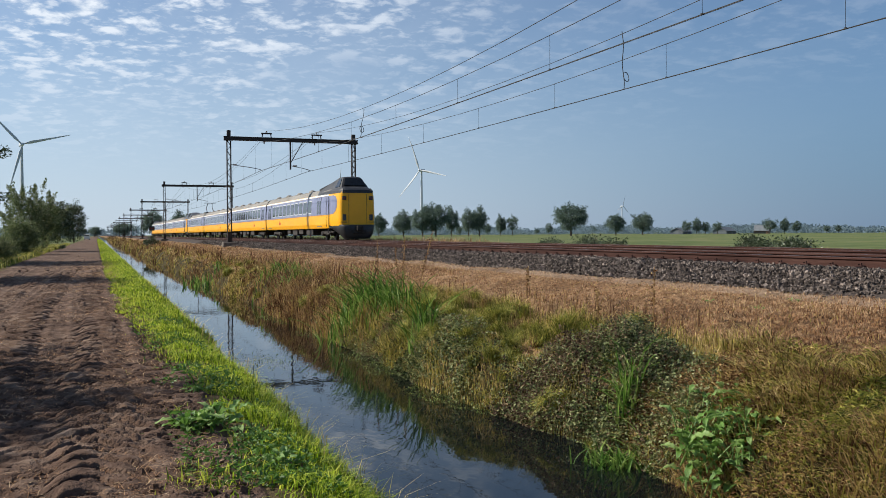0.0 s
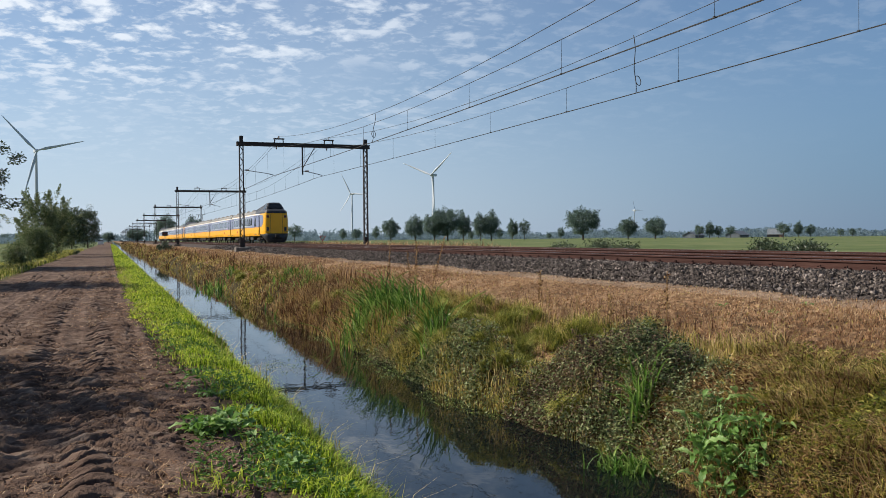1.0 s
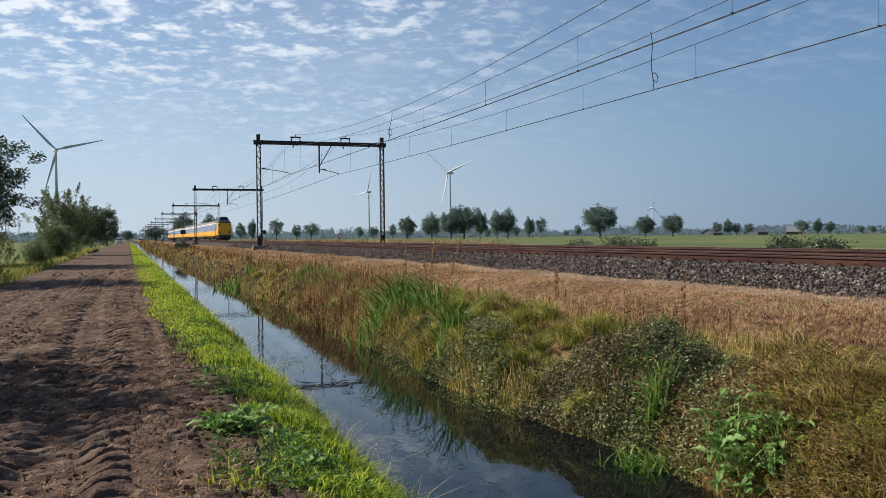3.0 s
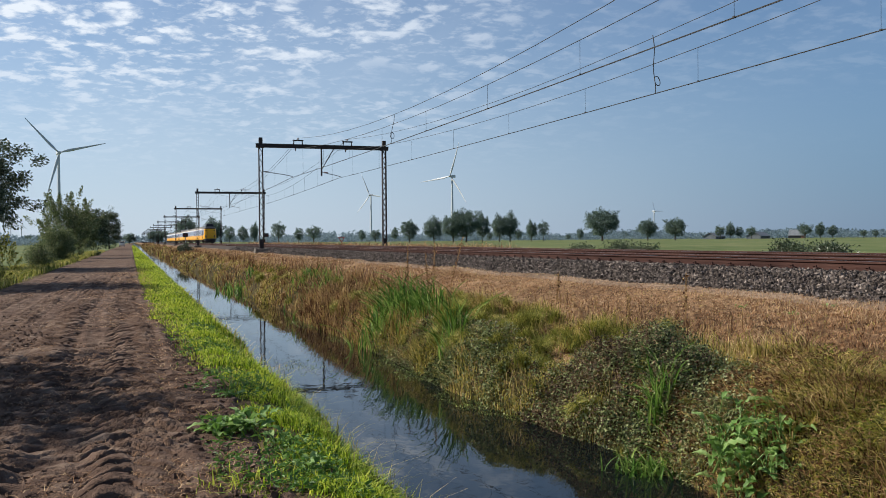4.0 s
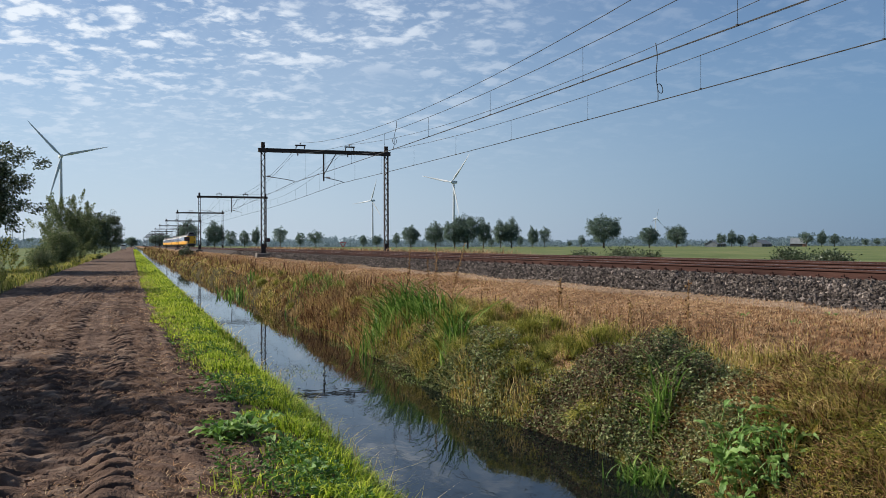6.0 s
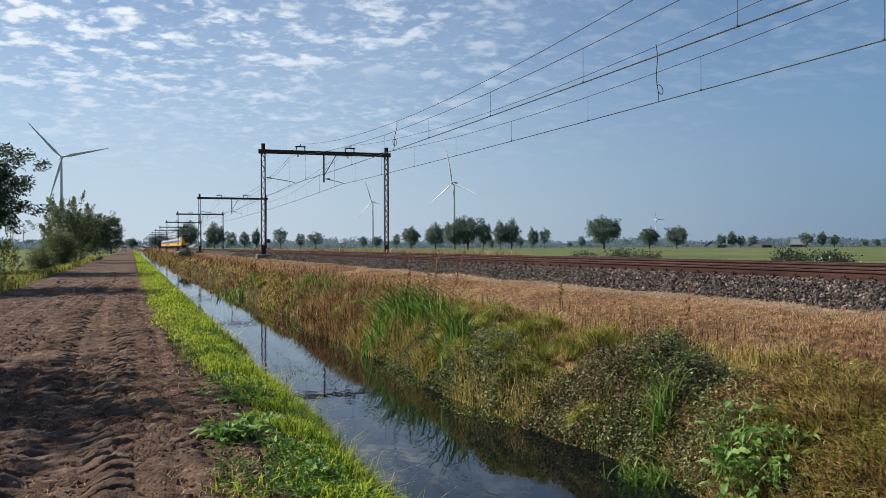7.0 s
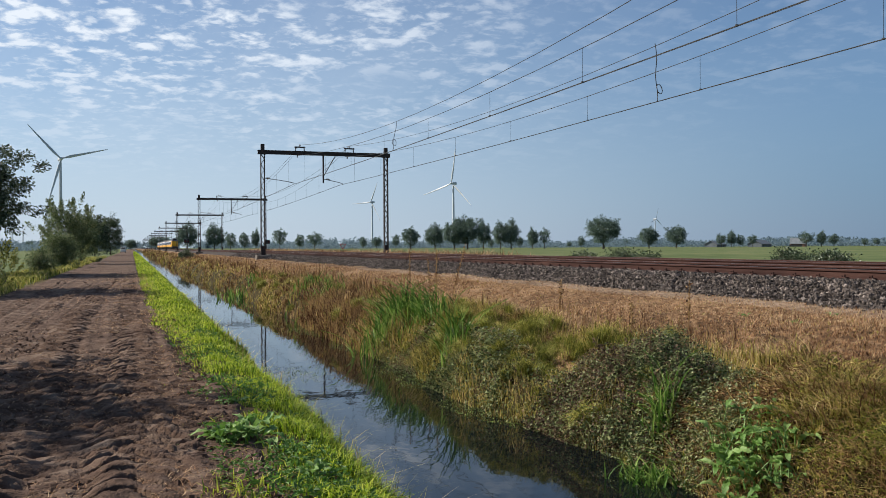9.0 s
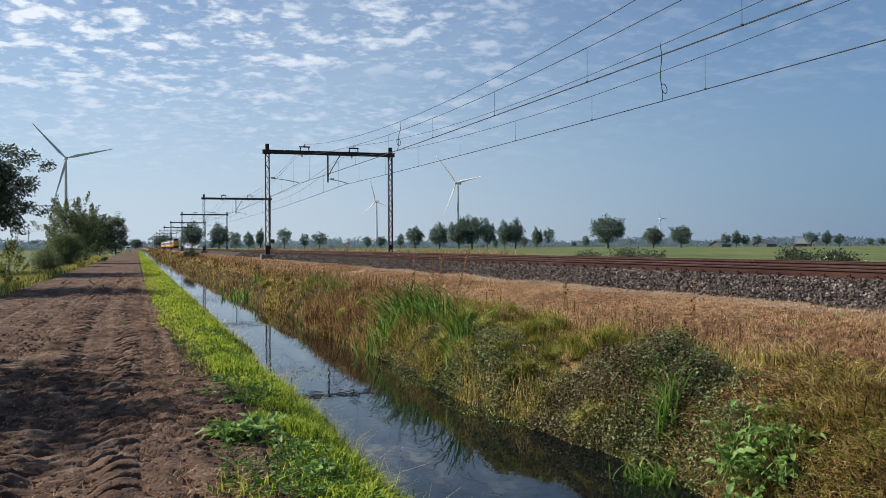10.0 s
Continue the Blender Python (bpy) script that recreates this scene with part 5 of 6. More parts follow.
def build_bank():
    # drooping bank grass
    n = 90000
    y = np.concatenate([far_and_behind(n, 4.0, 420, 4000), rng.uniform(4.3, 17, 62000), 14 * (34 / 14) ** rng.uniform(0, 1, 42000)])
    n = len(y)
    x = 4.3 + bank_shift(y) + rng.uniform(0, 1, n) * 2.0
    z = ground_z(x, y)
    kind = unit_noise(x * 0.9, y * 0.7, 101) + 0.25 * unit_noise(x * 3, y * 3, 102)
    keep = (z > WATER_Z - 0.05) & (rng.uniform(0, 1, n) < np.clip(0.72 + kind - np.where((y < 14.5) & (x < 4.95 + bank_shift(y)), 0.40, 0), np.where((y > 9.6) & (y < 15), 0.45, 0.2), 1))
    x, y, z, kind = x[keep], y[keep], z[keep], kind[keep]
    n = len(x)
    far = np.clip(y / 12, 1, 30)
    h = rng.uniform(0.06, 0.24, n) * (1 + np.clip(y - 60, 0, 200) / 150) * np.clip(0.9 + 1.3 * unit_noise(x * 3.2, y * 3.2, 107), 0.3, 1.9)
    a = np.where(rng.uniform(0, 1, n) < 0.3, rng.normal(3.14, 1.0, n), rng.uniform(0, 6.28, n))
    rust = (y > 17) & (rng.uniform(0, 1, n) < np.clip(0.36 + 0.9 * unit_noise(x * 0.6, y * 0.35, 103), 0.06, 0.8)) | (rng.uniform(0, 1, n) < np.where(y < 7.6, 0.5, 0.10))
    h = h * np.where(rust & (y > 15), 1.45, 1.0)
    p, w = np.stack([x, y, z - 0.02], 1), 0.0085 * far * rng.uniform(0.6, 1.5, n)
    le, cu = rng.uniform(0.0, 0.5, n) + np.where(y < 7.6, rng.uniform(0, 1.6, n), 0), rng.uniform(0.05, 0.8, n)
    for sel, name, material, label in ((~rust, "bank_grass", OLIVE, "tangled olive grass drooping over the ditch bank"), (rust, "withered_weeds", RUST, "withered red-brown weeds on the ditch bank")):
        stuff(name, blade_mesh(name, p[sel], h[sel], w[sel], a[sel], le[sel], cu[sel]), material, label, "weeds")
    # small-leaved creepers hanging over the steep face
    n = 150000
    y = rng.uniform(6.5, 17.6, n)
    x = 4.36 + bank_shift(y) + rng.uniform(0, 1, n) ** 1.2 * 1.25
    z = ground_z(x, y)
    face = np.clip((5.2 + bank_shift(y) - x) / 0.4, 0, 1)
    near = np.exp(-((y - 8.3) / 0.9) ** 2)
    gaps = np.clip(0.62 + 1.6 * unit_noise(x * 3.4, y * 3.4, 109), 0.06, 1)
    keep = (z > WATER_Z - 0.08) & (rng.uniform(0, 1, n) < gaps * np.clip(face + near * 0.9, 0, 1) * np.clip((17.6 - y) / 3, 0, 1))
    x, y, z, near = x[keep], y[keep], z[keep], near[keep]
    n = len(x)
    lift = rng.uniform(0, 1, n) ** 0.7 * (0.12 + 0.14 * np.clip(unit_noise(x * 2.2, y * 2.2, 110) + 0.4, 0, 1.4)) * (1 + 0.5 * near)
    out = np.stack([rng.normal(-0.8, 0.5, n), rng.normal(-0.3, 0.6, n), rng.normal(-0.15, 0.5, n)], 1)
    p = np.stack([x - lift * 0.15, y, np.maximum(z + lift, WATER_Z + 0.01)], 1)
    size = rng.uniform(0.018, 0.044, n) * (1 + 0.06 * np.clip(y - 9, 0, 6))
    brown = unit_noise(x * 1.1, y * 0.8, 108) + 0.45 * rng.normal(0, 1, n) + 0.5 * np.exp(-((y - 9.0) / 0.8) ** 2) > 0.42
    for sel, name, material, label in ((~brown, "creeper", LEAF, "small-leaved green creepers on the steep bank"), (brown, "withered_creeper", DEAD_LEAF, "withered brown creepers on the steep bank")):
        stuff(name, leaf_mesh(name, p[sel], size[sel], out[sel], ratio=0.75), material, label, "weeds")
    # a stand of leafy, half-withered herbs on the brow
    stems = 520
    bx, by = rng.normal(5.42, 0.24, stems), rng.normal(8.6, 0.55, stems)
    hh = rng.uniform(0.18, 0.42, stems) * np.clip(1.15 - ((bx - 5.42) / 0.7) ** 2 - ((by - 8.6) / 1.6) ** 2, 0.35, 1.1)
    per = 34
    u = rng.uniform(0.05, 1, (stems, per))
    le = rng.normal(0, 0.16, (stems, 2, 1))
    p = np.stack([bx[:, None] + le[:, 0] * u * hh[:, None], by[:, None] + le[:, 1] * u * hh[:, None], ground_z(bx, by)[:, None] + u * hh[:, None]], -1)
    p = (p + rng.normal(0, 0.012, p.shape)).reshape(-1, 3)
    out = np.stack([rng.normal(-0.2, 1, len(p)), rng.normal(-0.1, 1, len(p)), rng.normal(-0.2, 0.4, len(p))], 1)
    brown = (np.repeat(by, per) + 0.5 * np.repeat(rng.normal(0, 1, stems), per)) > 8.75
    for sel, name, material, label in ((~brown, "herb_leaves", LEAF, "dark green leafy herbs on the brow of the bank"), (brown, "withered_herbs", DEAD_LEAF, "withered brown herbs on the brow of the bank")):
        stuff(name, leaf_mesh(name, p[sel], rng.uniform(0.018, 0.045, sel.sum()), out[sel], ratio=0.5), material, label, "weeds")
    # a low tangle of green and brown weeds on the near bank top
    n = 72000
    y = rng.uniform(4.3, 8.0, n)
    x = 4.45 + rng.uniform(0, 1, n) * 2.15
    keep = rng.uniform(0, 1, n) < np.clip(0.6 + 1.3 * unit_noise(x * 3.0, y * 3.0, 112), 0.3, 1)
    x, y = x[keep], y[keep]
    n = len(x)
    p = np.stack([x, y, ground_z(x, y) + rng.uniform(0, 0.13, n) * np.clip(0.8 + unit_noise(x * 2.4, y * 2.4, 113), 0.2, 1.8)], 1)
    out = np.stack([rng.normal(-0.3, 1, n), rng.normal(-0.2, 1, n), rng.normal(0.1, 0.5, n)], 1)
    kind = unit_noise(x * 1.7, y * 1.5, 114) + 0.4 * rng.normal(0, 1, n)
    for sel, name, material, label in ((kind < 0.05, "tangled_weeds", HUMMOCK, "tangled olive weeds on the bank top"), (kind >= 0.05, "withered_tangle", RUST, "withered brown weeds on the bank top")):
        stuff(name, leaf_mesh(name, p[sel], rng.uniform(0.022, 0.065, sel.sum()), out[sel], ratio=0.26), material, label, "weeds")
    # dead stalks with seed heads along the bank top
    n = 4200
    y = far_y(n, 9, 150)
    x = 5.6 + rng.uniform(0, 1, n) * 1.5 + 0.3 * unit_noise(y, y * 0.3, 104)
    keep = unit_noise(x * 0.6, y * 0.45, 105) > -0.1
    x, y = x[keep], y[keep]
    n = len(x)
    me = blade_mesh("seed_stalks", np.stack([x, y, ground_z(x, y)], 1), rng.uniform(0.14, 0.42, n) * np.where(y > 15, 1.35, 0.8), 0.008 * np.clip(y / 12, 1, 6), rng.uniform(0, 6.28, n), rng.uniform(0, 0.6, n), rng.uniform(0, 0.3, n))
    stuff("seed_stalks", me, RUST, "thin red-brown seed stalks on the bank top", "weeds")
    # floating weed by the bank
    n = 42000
    y = far_y(n, 5.2, 45)
    x = rng.uniform(3.3, 5.0, n)
    depth = WATER_Z - ground_z(x, y)
    keep = (depth > -0.02) & (depth < 0.34) & (unit_noise(x * 0.9, y * 0.9, 106) - depth * 1.6 > -0.02)
    x2, y2 = 2.75 + rng.normal(0, 0.25, 500), 15.4 + rng.normal(0, 0.5, 500)
    x, y = np.concatenate([x[keep], x2]), np.concatenate([y[keep], y2])
    n = len(x)
    out = np.stack([rng.normal(0, 1, n), rng.normal(0, 1, n), np.zeros(n)], 1)
    me = leaf_mesh("floating_weed", np.stack([x, y, np.full(n, WATER_Z + 0.006)], 1), rng.uniform(0.008, 0.024, n), out, droop=0, ratio=0.8, fold=0.01)
    stuff("floating_weed", me, WEED, "yellow-green floating weed on the ditch water", "water plants")


def build_litter():
    n = 15000
    y = far_y(n, 5.5, 60)
    x = 0.55 - np.abs(rng.normal(0, 1.2, n)) + 0.4 * rng.uniform(0, 1, n)
    keep = (x > -4) & (unit_noise(x * 1.5, y * 0.8, 121) > -0.25)
    x, y = x[keep], y[keep]
    n = len(x)
    me = blade_mesh("straw_litter", np.stack([x, y, 0.035 + 0.02 * rng.uniform(0, 1, n)], 1), rng.uniform(0.012, 0.03, n), 0.004 * np.clip(y / 9, 1, 5), rng.uniform(0, 6.28, n), rng.uniform(1, 4, n), rng.uniform(0.5, 2.5, n))
    m = 8500
    y2 = far_y(m, 5.0, 22)
    x2 = rng.uniform(-2.6, 0.9, m)
    ok = unit_noise(x2 * 2.2, y2 * 1.5, 122) > -0.2
    x2, y2 = x2[ok], y2[ok]
    m = len(x2)
    clods = rock_mesh("soil_clods", x2, y2, rng.uniform(0.0, 0.03, m), rng.uniform(0.006, 0.026, m) * np.clip(y2 / 14, 1, 1.3) * np.clip(1.5 - y2 / 22, 0.5, 1))
    stuff("soil_clods", clods, SOIL, "loose clods of brown soil on the track", "soil")
    stuff("straw_litter", me, DRY, "scattered straw and dead grass on the dirt track", "litter")


def tussock_mesh(n, radius, seed):
    """A mop of grass that arches outwards from its crown."""
    r = np.random.default_rng(seed)
    a = r.uniform(0, 6.28, n)
    d = np.abs(r.normal(0, 0.35, n)) * radius
    base = np.stack([np.cos(a) * d, np.sin(a) * d, radius * 0.5 * (1 - (d / radius) ** 2) - 0.05], 1)
    h = radius * r.uniform(0.4, 1.2, n)
    me = blade_mesh("grass_tussock", base, h, r.uniform(0.004, 0.009, n), a + r.normal(0, 1.3, n), r.uniform(0.05, 0.5, n), r.uniform(0.1, 0.9, n))
    return me


def build_tussocks():
    olive, rust = [tussock_mesh(420, 0.24, 130 + k) for k in range(4)], [tussock_mesh(300, 0.22, 140 + k) for k in range(2)]
    for m_, k in ((HUMMOCK, olive), (RUST, rust)):
        for me in k:
            me.materials.append(m_)
    r = random.Random(9)
    y = 7.2
    spots = []
    for i in range(120):
        y += r.uniform(0.08, 0.24) * (1 + y / 30)
        spots.append((r.uniform(4.6, 6.1), y))
    # a thick belt of hummocks on the brow of the bank
    spots += [(r.uniform(4.75, 5.8), r.uniform(9.8, 15.5)) for i in range(60)]
    for x, y in spots:
        dry = r.random() < (0.15 if y < 18 else 0.45)
        o = new("grass_tussock", (rust if dry else olive)[r.randrange(2 if dry else 4)])
        s = r.uniform(0.5, 1.05) * (0.6 if y < 8.5 else 1 + max(0, y - 25) / 60)
        o.matrix_basis = pose(x, y, float(ground_z(x, y)), 0, r.uniform(-40, -15) if x < 5.8 else 0, r.uniform(0, 360))
        o.scale = (s, s, s * r.uniform(0.8, 1.2))
        tagged(o, "withered brown grass tussock on the ditch bank" if dry else "drooping olive-green grass tussock on the ditch bank", "grass tussock", "tussocks on the bank")


build_tussocks()
build_verge()
build_verge_weeds()
build_litter()
build_slope()
build_bank()


def reed_blade(curl, seed):
    """One reed blade of a metre's height, bending over along +x."""
    r = random.Random(seed)
    bm = bmesh.new()
    rows = []
    for i in range(6):
        u = i / 5
        a = curl * u * u
        w = 0.5 * (1 - u ** 2.2) + 0.02
        px, pz = 0.12 * u + math.sin(a) * u * 0.62, u * (1 - 0.16 * a) if a < 2 else u * 0.6
        rows.append((bm.verts.new((px, -w, pz)), bm.verts.new((px + 0.006, 0, pz - 0.01)), bm.verts.new((px, w, pz))))
    for p, q in zip(rows, rows[1:]):
        bm.faces.new((p[0], p[1], q[1], q[0])), bm.faces.new((p[1], p[2], q[2], q[1]))
    me = bpy.data.meshes.new("blade")
    bm.to_mesh(me)
    bm.free()
    me.materials.append(REED)
    return me


REED_BLADES = [reed_blade(c, i) for i, c in enumerate((0.15, 0.4, 0.7, 1.1, 1.5, 1.9))]


def build_reeds(x, y, n, h, spread, seed, label, droop=0.6):
    r = random.Random(seed)
    e = empty("reed_clump", pose(x, y, float(ground_z(x, y))))
    tagged(e, label, "reeds", "reeds on the bank")
    for _ in range(n):
        px, py = r.gauss(0, spread), r.gauss(0, spread * 1.2)
        z = max(float(ground_z(x + px, y + py)), WATER_Z - 0.05) - float(ground_z(x, y))
        k = min(5, int(r.uniform(0, 3.2) + 2.8 * droop * r.random()))
        b = new("blade", REED_BLADES[k])
        b.parent = e
        hh = h * r.uniform(0.5, 1.15)
        turn = r.gauss(185, 60) if r.random() < 0.6 else r.uniform(0, 360)
        b.matrix_basis = pose(px, py, z - 0.03, r.uniform(-10, 10), r.uniform(-12, 12), turn)
        b.scale = (hh, r.uniform(0.018, 0.034) * max(1, y / 18), hh)


build_reeds(5.0, 17.3, 240, 0.82, 0.32, 201, "green reed clump arching over the ditch", 1.0)
build_reeds(5.3, 16.2, 130, 0.7, 0.24, 202, "green reed clump arching over the ditch", 1.0)
build_reeds(4.75, 13.2, 70, 0.78, 0.10, 203, "upright green reeds at the water's edge", 0.4)
build_reeds(5.1, 25.0, 90, 0.55, 0.3, 204, "green reed clump on the far bank stretch")
build_reeds(5.6, 29.0, 90, 0.5, 0.4, 205, "green reed clump on the far bank stretch")
build_reeds(5.02, 7.75, 60, 0.55, 0.07, 206, "dark green sedge at the bank's foot", 0.4)
build_reeds(4.55, 7.25, 110, 0.30, 0.15, 207, "bright sedge trailing into the water", 1.4)
build_reeds(4.6, 40.0, 90, 0.55, 0.7, 208, "green reeds beside the ditch")


def build_stalk(x, y, h, lean, seed):
    r = np.random.default_rng(seed)
    bm = bmesh.new()
    z = float(ground_z(x, y))
    top = Vector((x + lean * h, y, z + h))
    add_rod(bm, (x, y, z - 0.05), top, 0.010, 0.006, 5)
    ob = part("dock_stalk", bm, RUST)
    tagged(ob, "tall dead brown dock stalk with seed head", "weeds", "dead stalks")
    n = 90
    u = r.uniform(0.35, 1.0, n)
    p = np.stack([x + lean * h * u, np.full(n, y), z + h * u], 1) + r.normal(0, 0.018, (n, 3))
    tagged(link("seed_head", leaf_mesh("seed_head", p, r.uniform(0.02, 0.045, n), r.normal(0, 1, (n, 3)), ratio=0.8, rnd=r), RUST, ob), kind="stuff")


for i, (x, y, h, le) in enumerate(((5.75, 18.8, 1.25, 0.0), (5.95, 17.6, 1.2, 0.02), (6.1, 17.2, 1.25, 0.28), (6.0, 18.0, 1.0, -0.1), (7.0, 10.2, 0.75, 0.02), (6.9, 13.8, 0.5, 0.05), (6.4, 10.6, 0.5, -0.06))):
    build_stalk(x, y, h, le, 300 + i)


def big_leaf(length, width, arch, wave, seed):
    """A broad wavy leaf with a sunken midrib, along +y from its stalk."""
    r = random.Random(seed)
    bm = bmesh.new()
    rows = []
    n = 7
    for i in range(n + 1):
        u = i / n
        w = width / 2 * (math.sin(math.pi * min(1, u * 0.93 + 0.07)) ** 0.75) * (1.0 if u < 0.97 else 0.3)
        z = arch * (u - 1.35 * u * u)
        y = length * u * (1 - 0.12 * u)
        row = []
        for j in (-1, -0.5, 0, 0.5, 1):
            zz = z + abs(j) * w * 0.35 + (wave * r.uniform(-1, 1) if abs(j) == 1 else 0)
            row.append(bm.verts.new((j * w, y, zz)))
        rows.append(row)
    for p, q in zip(rows, rows[1:]):
        for i in range(4):
            bm.faces.new((p[i], p[i + 1], q[i + 1], q[i]))
    me = bpy.data.meshes.new("leaf")
    bm.to_mesh(me)
    bm.free()
    me.shade_smooth()
    me.materials.append(BROAD)
    return me


LEAVES = [big_leaf(0.42, 0.155, 0.20, 0.04, s) for s in (1, 2, 3)] + [big_leaf(0.30, 0.11, 0.14, 0.026, s) for s in (4, 5)]


def build_broad_plant(x, y, n, size, seed, label, name="dock_plant", tilt=(10, 60), spread=0.12):
    r = random.Random(seed)
    z = float(ground_z(x, y))
    e = empty(name, pose(x, y, z))
    tagged(e, label, "weed plant", "broad-leaved plants")
    for i in range(n):
        a = i * 137.5 + r.uniform(-25, 25)
        t = r.uniform(*tilt)
        s = size * r.uniform(0.55, 1.1)
        stalk = size * r.uniform(0.06, 0.3)
        d = Vector((-math.sin(radians(a)), math.cos(radians(a)), 0))
        o = Vector((r.uniform(-spread, spread), r.uniform(-spread, spread), 0))
        tip = o + d * stalk * math.cos(radians(t)) * 0.6 + Vector((0, 0, stalk * (0.4 + 0.6 * math.sin(radians(t)))))
        bm = bmesh.new()
        add_rod(bm, o - Vector((0, 0, 0.03)), tip, 0.008 * size * 1.6, 0.006 * size * 1.6, 5)
        part("stalk", bm, BROAD, e)
        leaf = new("leaf", LEAVES[r.randrange(len(LEAVES))])
        leaf.parent = e
        leaf.matrix_basis = Matrix.Translation(tip) @ pose(0, 0, 0, 0, 0, a) @ pose(0, 0, 0, t * 0.7, r.uniform(-25, 25), 0)
        leaf.scale = (s, s, s)


for i, (x, y, n, s, label) in enumerate((
        (4.70, 6.12, 40, 0.78, "large light green burdock with broad wavy leaves"),
        (4.86, 6.25, 34, 0.72, "large light green burdock with broad wavy leaves"),
        (4.60, 5.95, 30, 0.66, "large light green burdock with broad wavy leaves"),
        (4.95, 5.98, 30, 0.66, "light green burdock leaning over the bank"),
        (4.78, 5.78, 28, 0.64, "light green burdock near the water"),
        (5.05, 6.35, 16, 0.5, "light green burdock on the bank"),
        (5.4, 6.6, 10, 0.36, "small burdock on the bank top"))):
    build_broad_plant(x + 0.08, y, int(n * 1.3), s * 0.76, 400 + i, label, tilt=(0, 62), spread=0.27)
for i, (x, y, n, s, label) in enumerate((
        (0.82, 7.6, 60, 0.52, "dark green broad-leaved weed in the verge"),
        (0.98, 7.95, 30, 0.44, "dark green broad-leaved weed in the verge"),
        (0.90, 9.3, 26, 0.3, "low broad-leaved weed in the verge"),
        (1.12, 6.2, 36, 0.3, "low nettle-like weed among the grass"),
        (1.12, 7.1, 22, 0.34, "low nettle-like weed among the grass"),
        (1.35, 7.0, 10, 0.24, "low weed in the ditch-side grass"),
        (0.62, 11.6, 10, 0.22, "small weed at the track's edge"),
        (1.5, 9.0, 8, 0.22, "low weed in the ditch-side grass"),
        (8.3, 9.6, 8, 0.2, "small green rosette in the dry grass"),
        (8.4, 10.9, 8, 0.2, "small green rosette in the dry grass"),
        (9.0, 9.8, 8, 0.18, "small green rosette in the dry grass"))):
    build_broad_plant(x, y, n, s, 450 + i, label, "weed_plant", (5, 55), 0.14 * s / 0.4)

# bushes beyond the tracks
for i, (x, y, h, w) in enumerate(((21.0, 39.4, 0.85, 1.4), (21.2, 37.0, 0.8, 1.2), (21.0, 35.2, 1.05, 1.4), (21.1, 34.0, 0.9, 1.2), (21.0, 24.9, 1.0, 0.9), (21.0, 24.1, 0.85, 1.0), (21.0, 23.3, 0.85, 1.0), (21.0, 22.6, 0.9, 0.9))):
    place(build_tree("bramble_bush", "low green bramble bush beyond the tracks", "bush", h, w / 2, 0.05, 60, 40, 0.085, 500 + i, TREE_LEAF, 0.02, 0.16, "bushes beyond the tracks", stems=3), x, y, float(ground_z(x, y)) - 0.02)


# ---------------------------------------------------------------- small far things
def build_sign(x, y):
    s = empty("yield_sign", pose(x, y, 0, 0, 0, -12))
    tagged(s, "white and red triangular give-way sign on a post", "road sign")
    bm = bmesh.new()
    add_rod(bm, (0, 0, -0.1), (0, 0, 2.2), 0.04)
    part("post", bm, STEEL, s)
    for r_, m_, off, nm in ((0.52, RED, 0.0, "board"), (0.34, WHITE, -0.03, "face")):
        bm = bmesh.new()
        pts = [(r_ * math.cos(radians(a)), r_ * math.sin(radians(a))) for a in (30, 150, 270)]
        extrude(bm, [(px, -0.06 + off, 1.75 + pz) for px, pz in pts], [(px, -0.03 + off, 1.75 + pz) for px, pz in pts])
        bmesh.ops.recalc_face_normals(bm, faces=bm.faces)
        part(nm, bm, m_, s)


build_sign(26.6, 117.5)


def build_barn(x, y, turn, w, l, eave, ridge, label, wall_mat):
    b = empty("barn", pose(x, y, -0.1, 0, 0, turn))
    tagged(b, label, "farm building", "farm buildings")
    bm = bmesh.new()
    prof = [(-w / 2, 0), (w / 2, 0), (w / 2, eave), (0, ridge), (-w / 2, eave)]
    extrude(bm, [(px, -l / 2, z) for px, z in prof], [(px, l / 2, z) for px, z in prof])
    bmesh.ops.recalc_face_normals(bm, faces=bm.faces)
    part("wall", bm, wall_mat, b)
    bm = bmesh.new()
    for s in (-1, 1):
        a = [(s * (w / 2 + 0.6), eave - 0.2), (0, ridge + 0.25), (0, ridge + 0.5), (s * (w / 2 + 0.6), eave + 0.05)]
        extrude(bm, [(px, -l / 2 - 0.5, z) for px, z in a], [(px, l / 2 + 0.5, z) for px, z in a])
    bmesh.ops.recalc_face_normals(bm, faces=bm.faces)
    part("roof", bm, HAZED_TILES, b)
    for k in range(3):
        bm = bmesh.new()
        add_box(bm, -w / 2 - 0.15, -w / 2 + 0.1, -l / 2 + l * (k + 0.6) / 3.4, -l / 2 + l * (k + 0.6) / 3.4 + 3, 0, eave * 0.75)
        part("door", bm, DARK, b)


build_barn(438, 548, 128, 10, 30, 2.0, 4.6, "long low grey-roofed barn far across the fields", HAZED_TILES)
build_barn(408, 560, 128, 9, 24, 1.9, 4.2, "long low grey-roofed barn far across the fields", HAZED_TILES)
build_barn(466, 540, 40, 7, 10, 2.2, 6.0, "brick farmhouse with a steep roof among trees", BRICKRED)


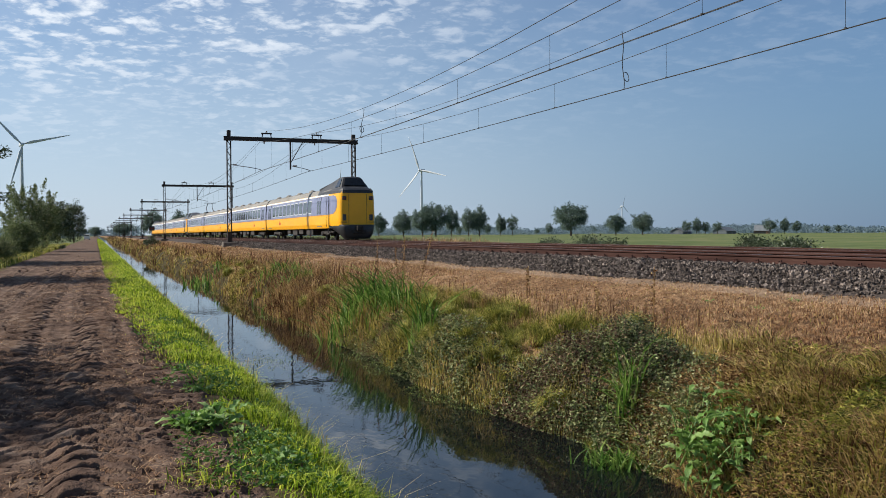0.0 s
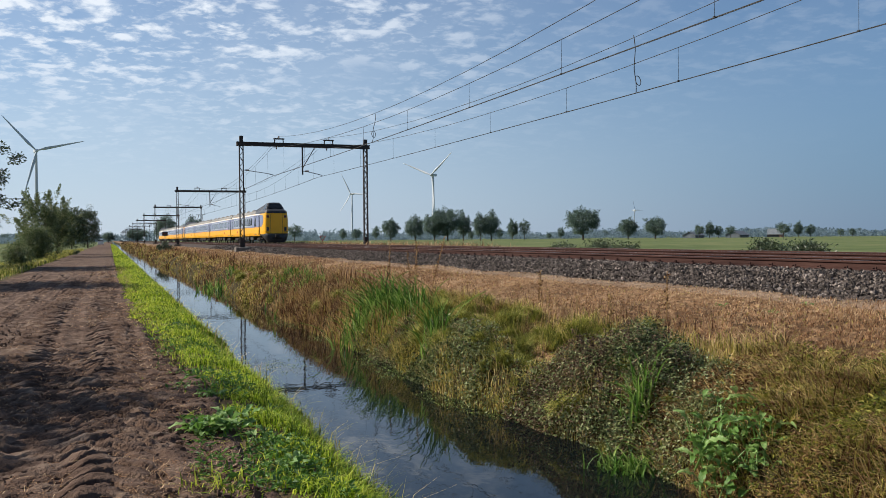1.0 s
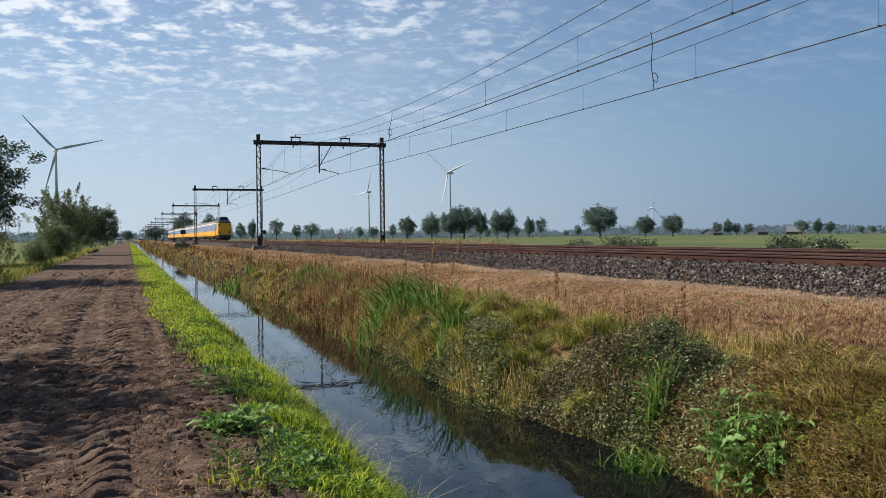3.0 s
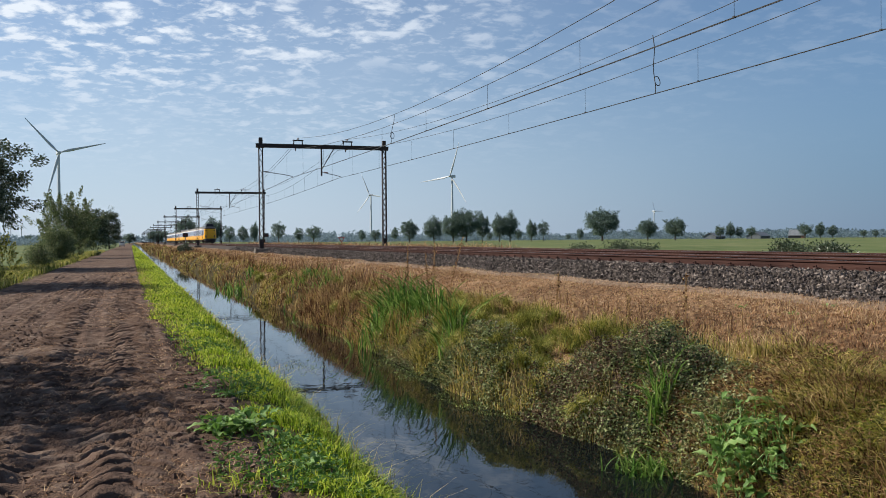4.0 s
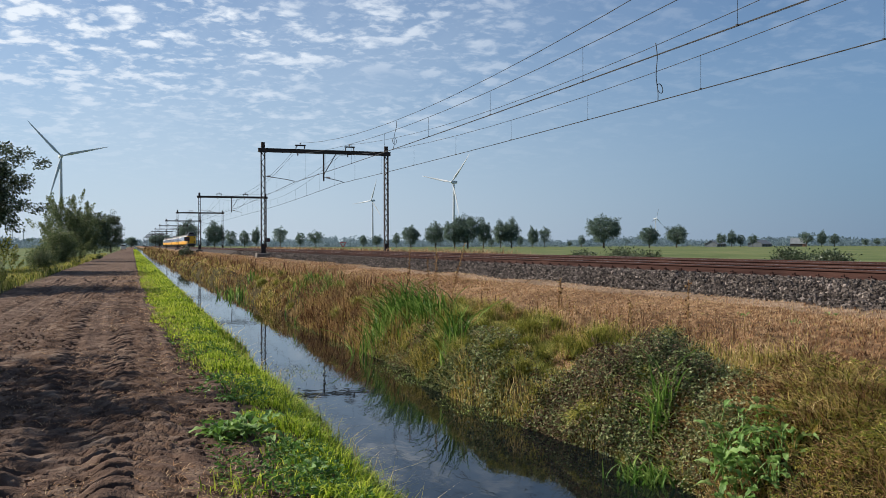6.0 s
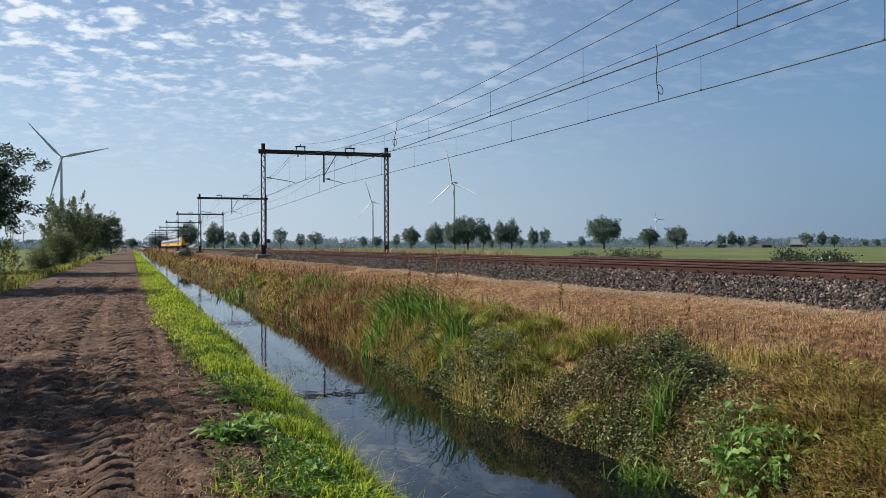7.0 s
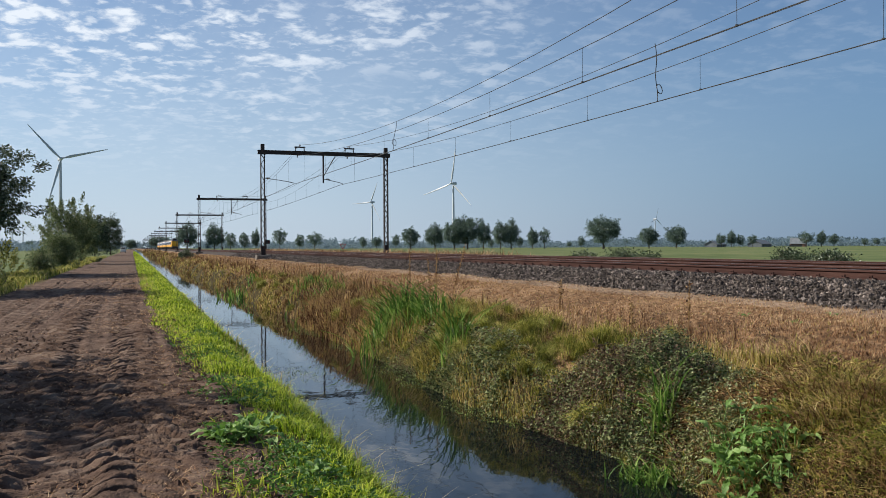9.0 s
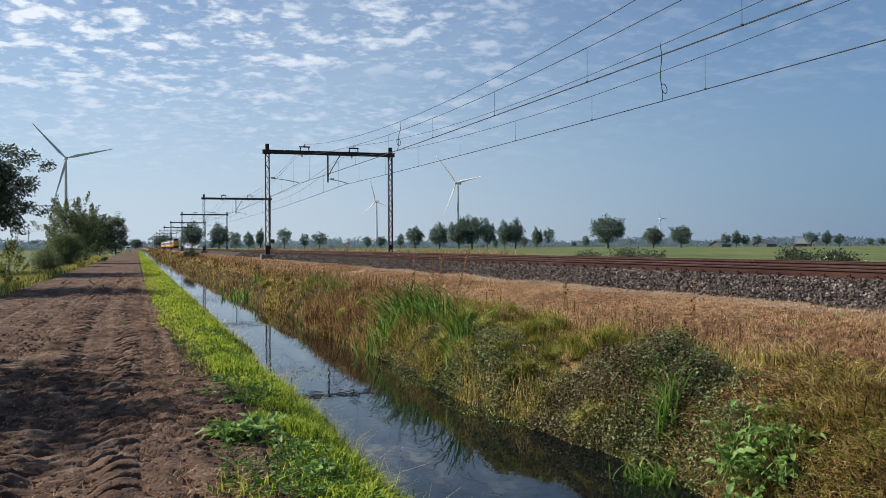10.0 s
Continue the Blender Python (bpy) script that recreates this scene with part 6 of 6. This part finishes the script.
def build_van(x, y):
    v = empty("van", pose(x, y, 0))
    tagged(v, "small white van parked far along the track", "van")
    bm = bmesh.new()
    add_box(bm, -0.95, 0.95, -2.2, 2.2, 0.35, 1.35, 0.12)
    add_box(bm, -0.88, 0.88, -2.1, 1.0, 1.3, 2.0, 0.15)
    part("body", bm, WHITE, v)
    bm = bmesh.new()
    add_box(bm, -0.75, 0.75, -2.14, -2.05, 1.4, 1.85, 0.03)
    part("rear_window", bm, GLASS, v)
    for sx in (-0.8, 0.8):
        for sy in (-1.4, 1.4):
            bm = bmesh.new()
            add_rod(bm, (sx - 0.1, sy, 0.34), (sx + 0.1, sy, 0.34), 0.34, n=14)
            part("wheel", bm, RUBBER, v)


build_van(-3.0, 330)


def add_ball(bm, at, size, turn=0.0):
    bmesh.ops.create_icosphere(bm, subdivisions=2, radius=1.0, matrix=Matrix.Translation(at) @ Matrix.Rotation(turn, 4, "X") @ Matrix.Diagonal((*size, 1)))


def build_insect():
    e = empty("insect")
    tagged(e, "small dark flying insect over the ditch", "insect")
    bm = bmesh.new()
    add_ball(bm, (0, 0, 0), (0.0018, 0.0030, 0.0018))
    add_ball(bm, (0, -0.0038, 0), (0.0012, 0.0012, 0.0012))
    part("body", bm, DARK, e)
    for sx in (-1, 1):
        bm = bmesh.new()
        add_ball(bm, (sx * 0.0034, 0.001, 0.0014), (0.0030, 0.0014, 0.0002))
        part("wing", bm, RUBBER, e)
    return e


def build_crow(x, y):
    e = empty("crow", pose(x, y, float(ground_z(x, y)), 0, 0, 62))
    tagged(e, "black crow standing in the grass", "bird")
    bm = bmesh.new()
    add_ball(bm, (0, 0, 0.19), (0.075, 0.16, 0.08), 0.35)
    part("body", bm, RUBBER, e, smooth=True)
    bm = bmesh.new()
    add_ball(bm, (0, -0.15, 0.31), (0.045, 0.055, 0.045))
    part("head", bm, RUBBER, e, smooth=True)
    bm = bmesh.new()
    add_rod(bm, (0, -0.19, 0.31), (0, -0.26, 0.295), 0.014, 0.003, 6)
    part("beak", bm, RUBBER, e)
    bm = bmesh.new()
    add_box(bm, -0.035, 0.035, 0.12, 0.30, 0.115, 0.13, 0.004)
    part("tail", bm, RUBBER, e)
    for sx in (-0.03, 0.03):
        bm = bmesh.new()
        add_rod(bm, (sx, 0.0, -0.01), (sx, 0.01, 0.13), 0.007, n=6)
        part("leg", bm, RUBBER, e)


def build_crossing_signal(x, y):
    e = empty("crossing_signal", pose(x, y, float(ground_z(x, y))))
    tagged(e, "dark level-crossing signal on a grey post", "signal", "signals of the level crossing")
    bm = bmesh.new()
    add_rod(bm, (0, 0, -0.1), (0, 0, 2.5), 0.06)
    part("post", bm, GALVANISED, e)
    bm = bmesh.new()
    add_box(bm, -0.42, 0.42, -0.06, 0.0, 1.75, 2.45, 0.05)
    part("backboard", bm, DARK, e)
    for sx in (-0.2, 0.2):
        bm = bmesh.new()
        add_rod(bm, (sx, -0.14, 2.1), (sx, -0.05, 2.1), 0.12, n=14)
        part("lamp", bm, LENS, e)
    bm = bmesh.new()
    add_box(bm, -0.3, 0.3, -0.25, 0.25, 0.0, 0.95, 0.03)
    part("cabinet", bm, CONCRETE, e, "grey relay cabinet at its foot")


insect = build_insect()
build_crow(-6.7, 53.0)
build_crossing_signal(8.3, 150.0)
build_crossing_signal(21.2, 150.0)

# seconds and place of the insect on its way
FLIGHT = [
    (0, -1.007, 2.503, 4.999),
    (2, -0.354, 2.265, 3.686),
    (4, 0.298, 2.027, 2.373),
    (4.5, 0.461, 1.968, 2.045),
    (5, 0.624, 1.908, 1.716),
    (5.5, 0.788, 1.849, 1.388),
    (6.2, 1.016, 1.766, 0.929),
    (8, 2.492, 0.667, 0.69),
    (10, 5.53, -2.416, 0.627),
]


def motions():
    """All that moves: the train sets, the rotors of the turbines and an insect."""
    times = [i * 0.5 for i in range(21)]
    for ob, lead in ((train_a, 0.0), (train_b, 4 * L_CAR + 0.6)):
        walk(ob, [(t, pose(XF, TRAIN_Y0 + lead + TRAIN_V * t, RAIL_Z)) for t in times])
    for ob, start, rate, hub in ROTORS:
        walk(ob, [(t, pose(0, -5.2, hub, 0, start + rate * t, 0)) for t in times])
    walk(insect, [(t, pose(*at, 20, 0, 150)) for t, *at in FLIGHT])


motions()
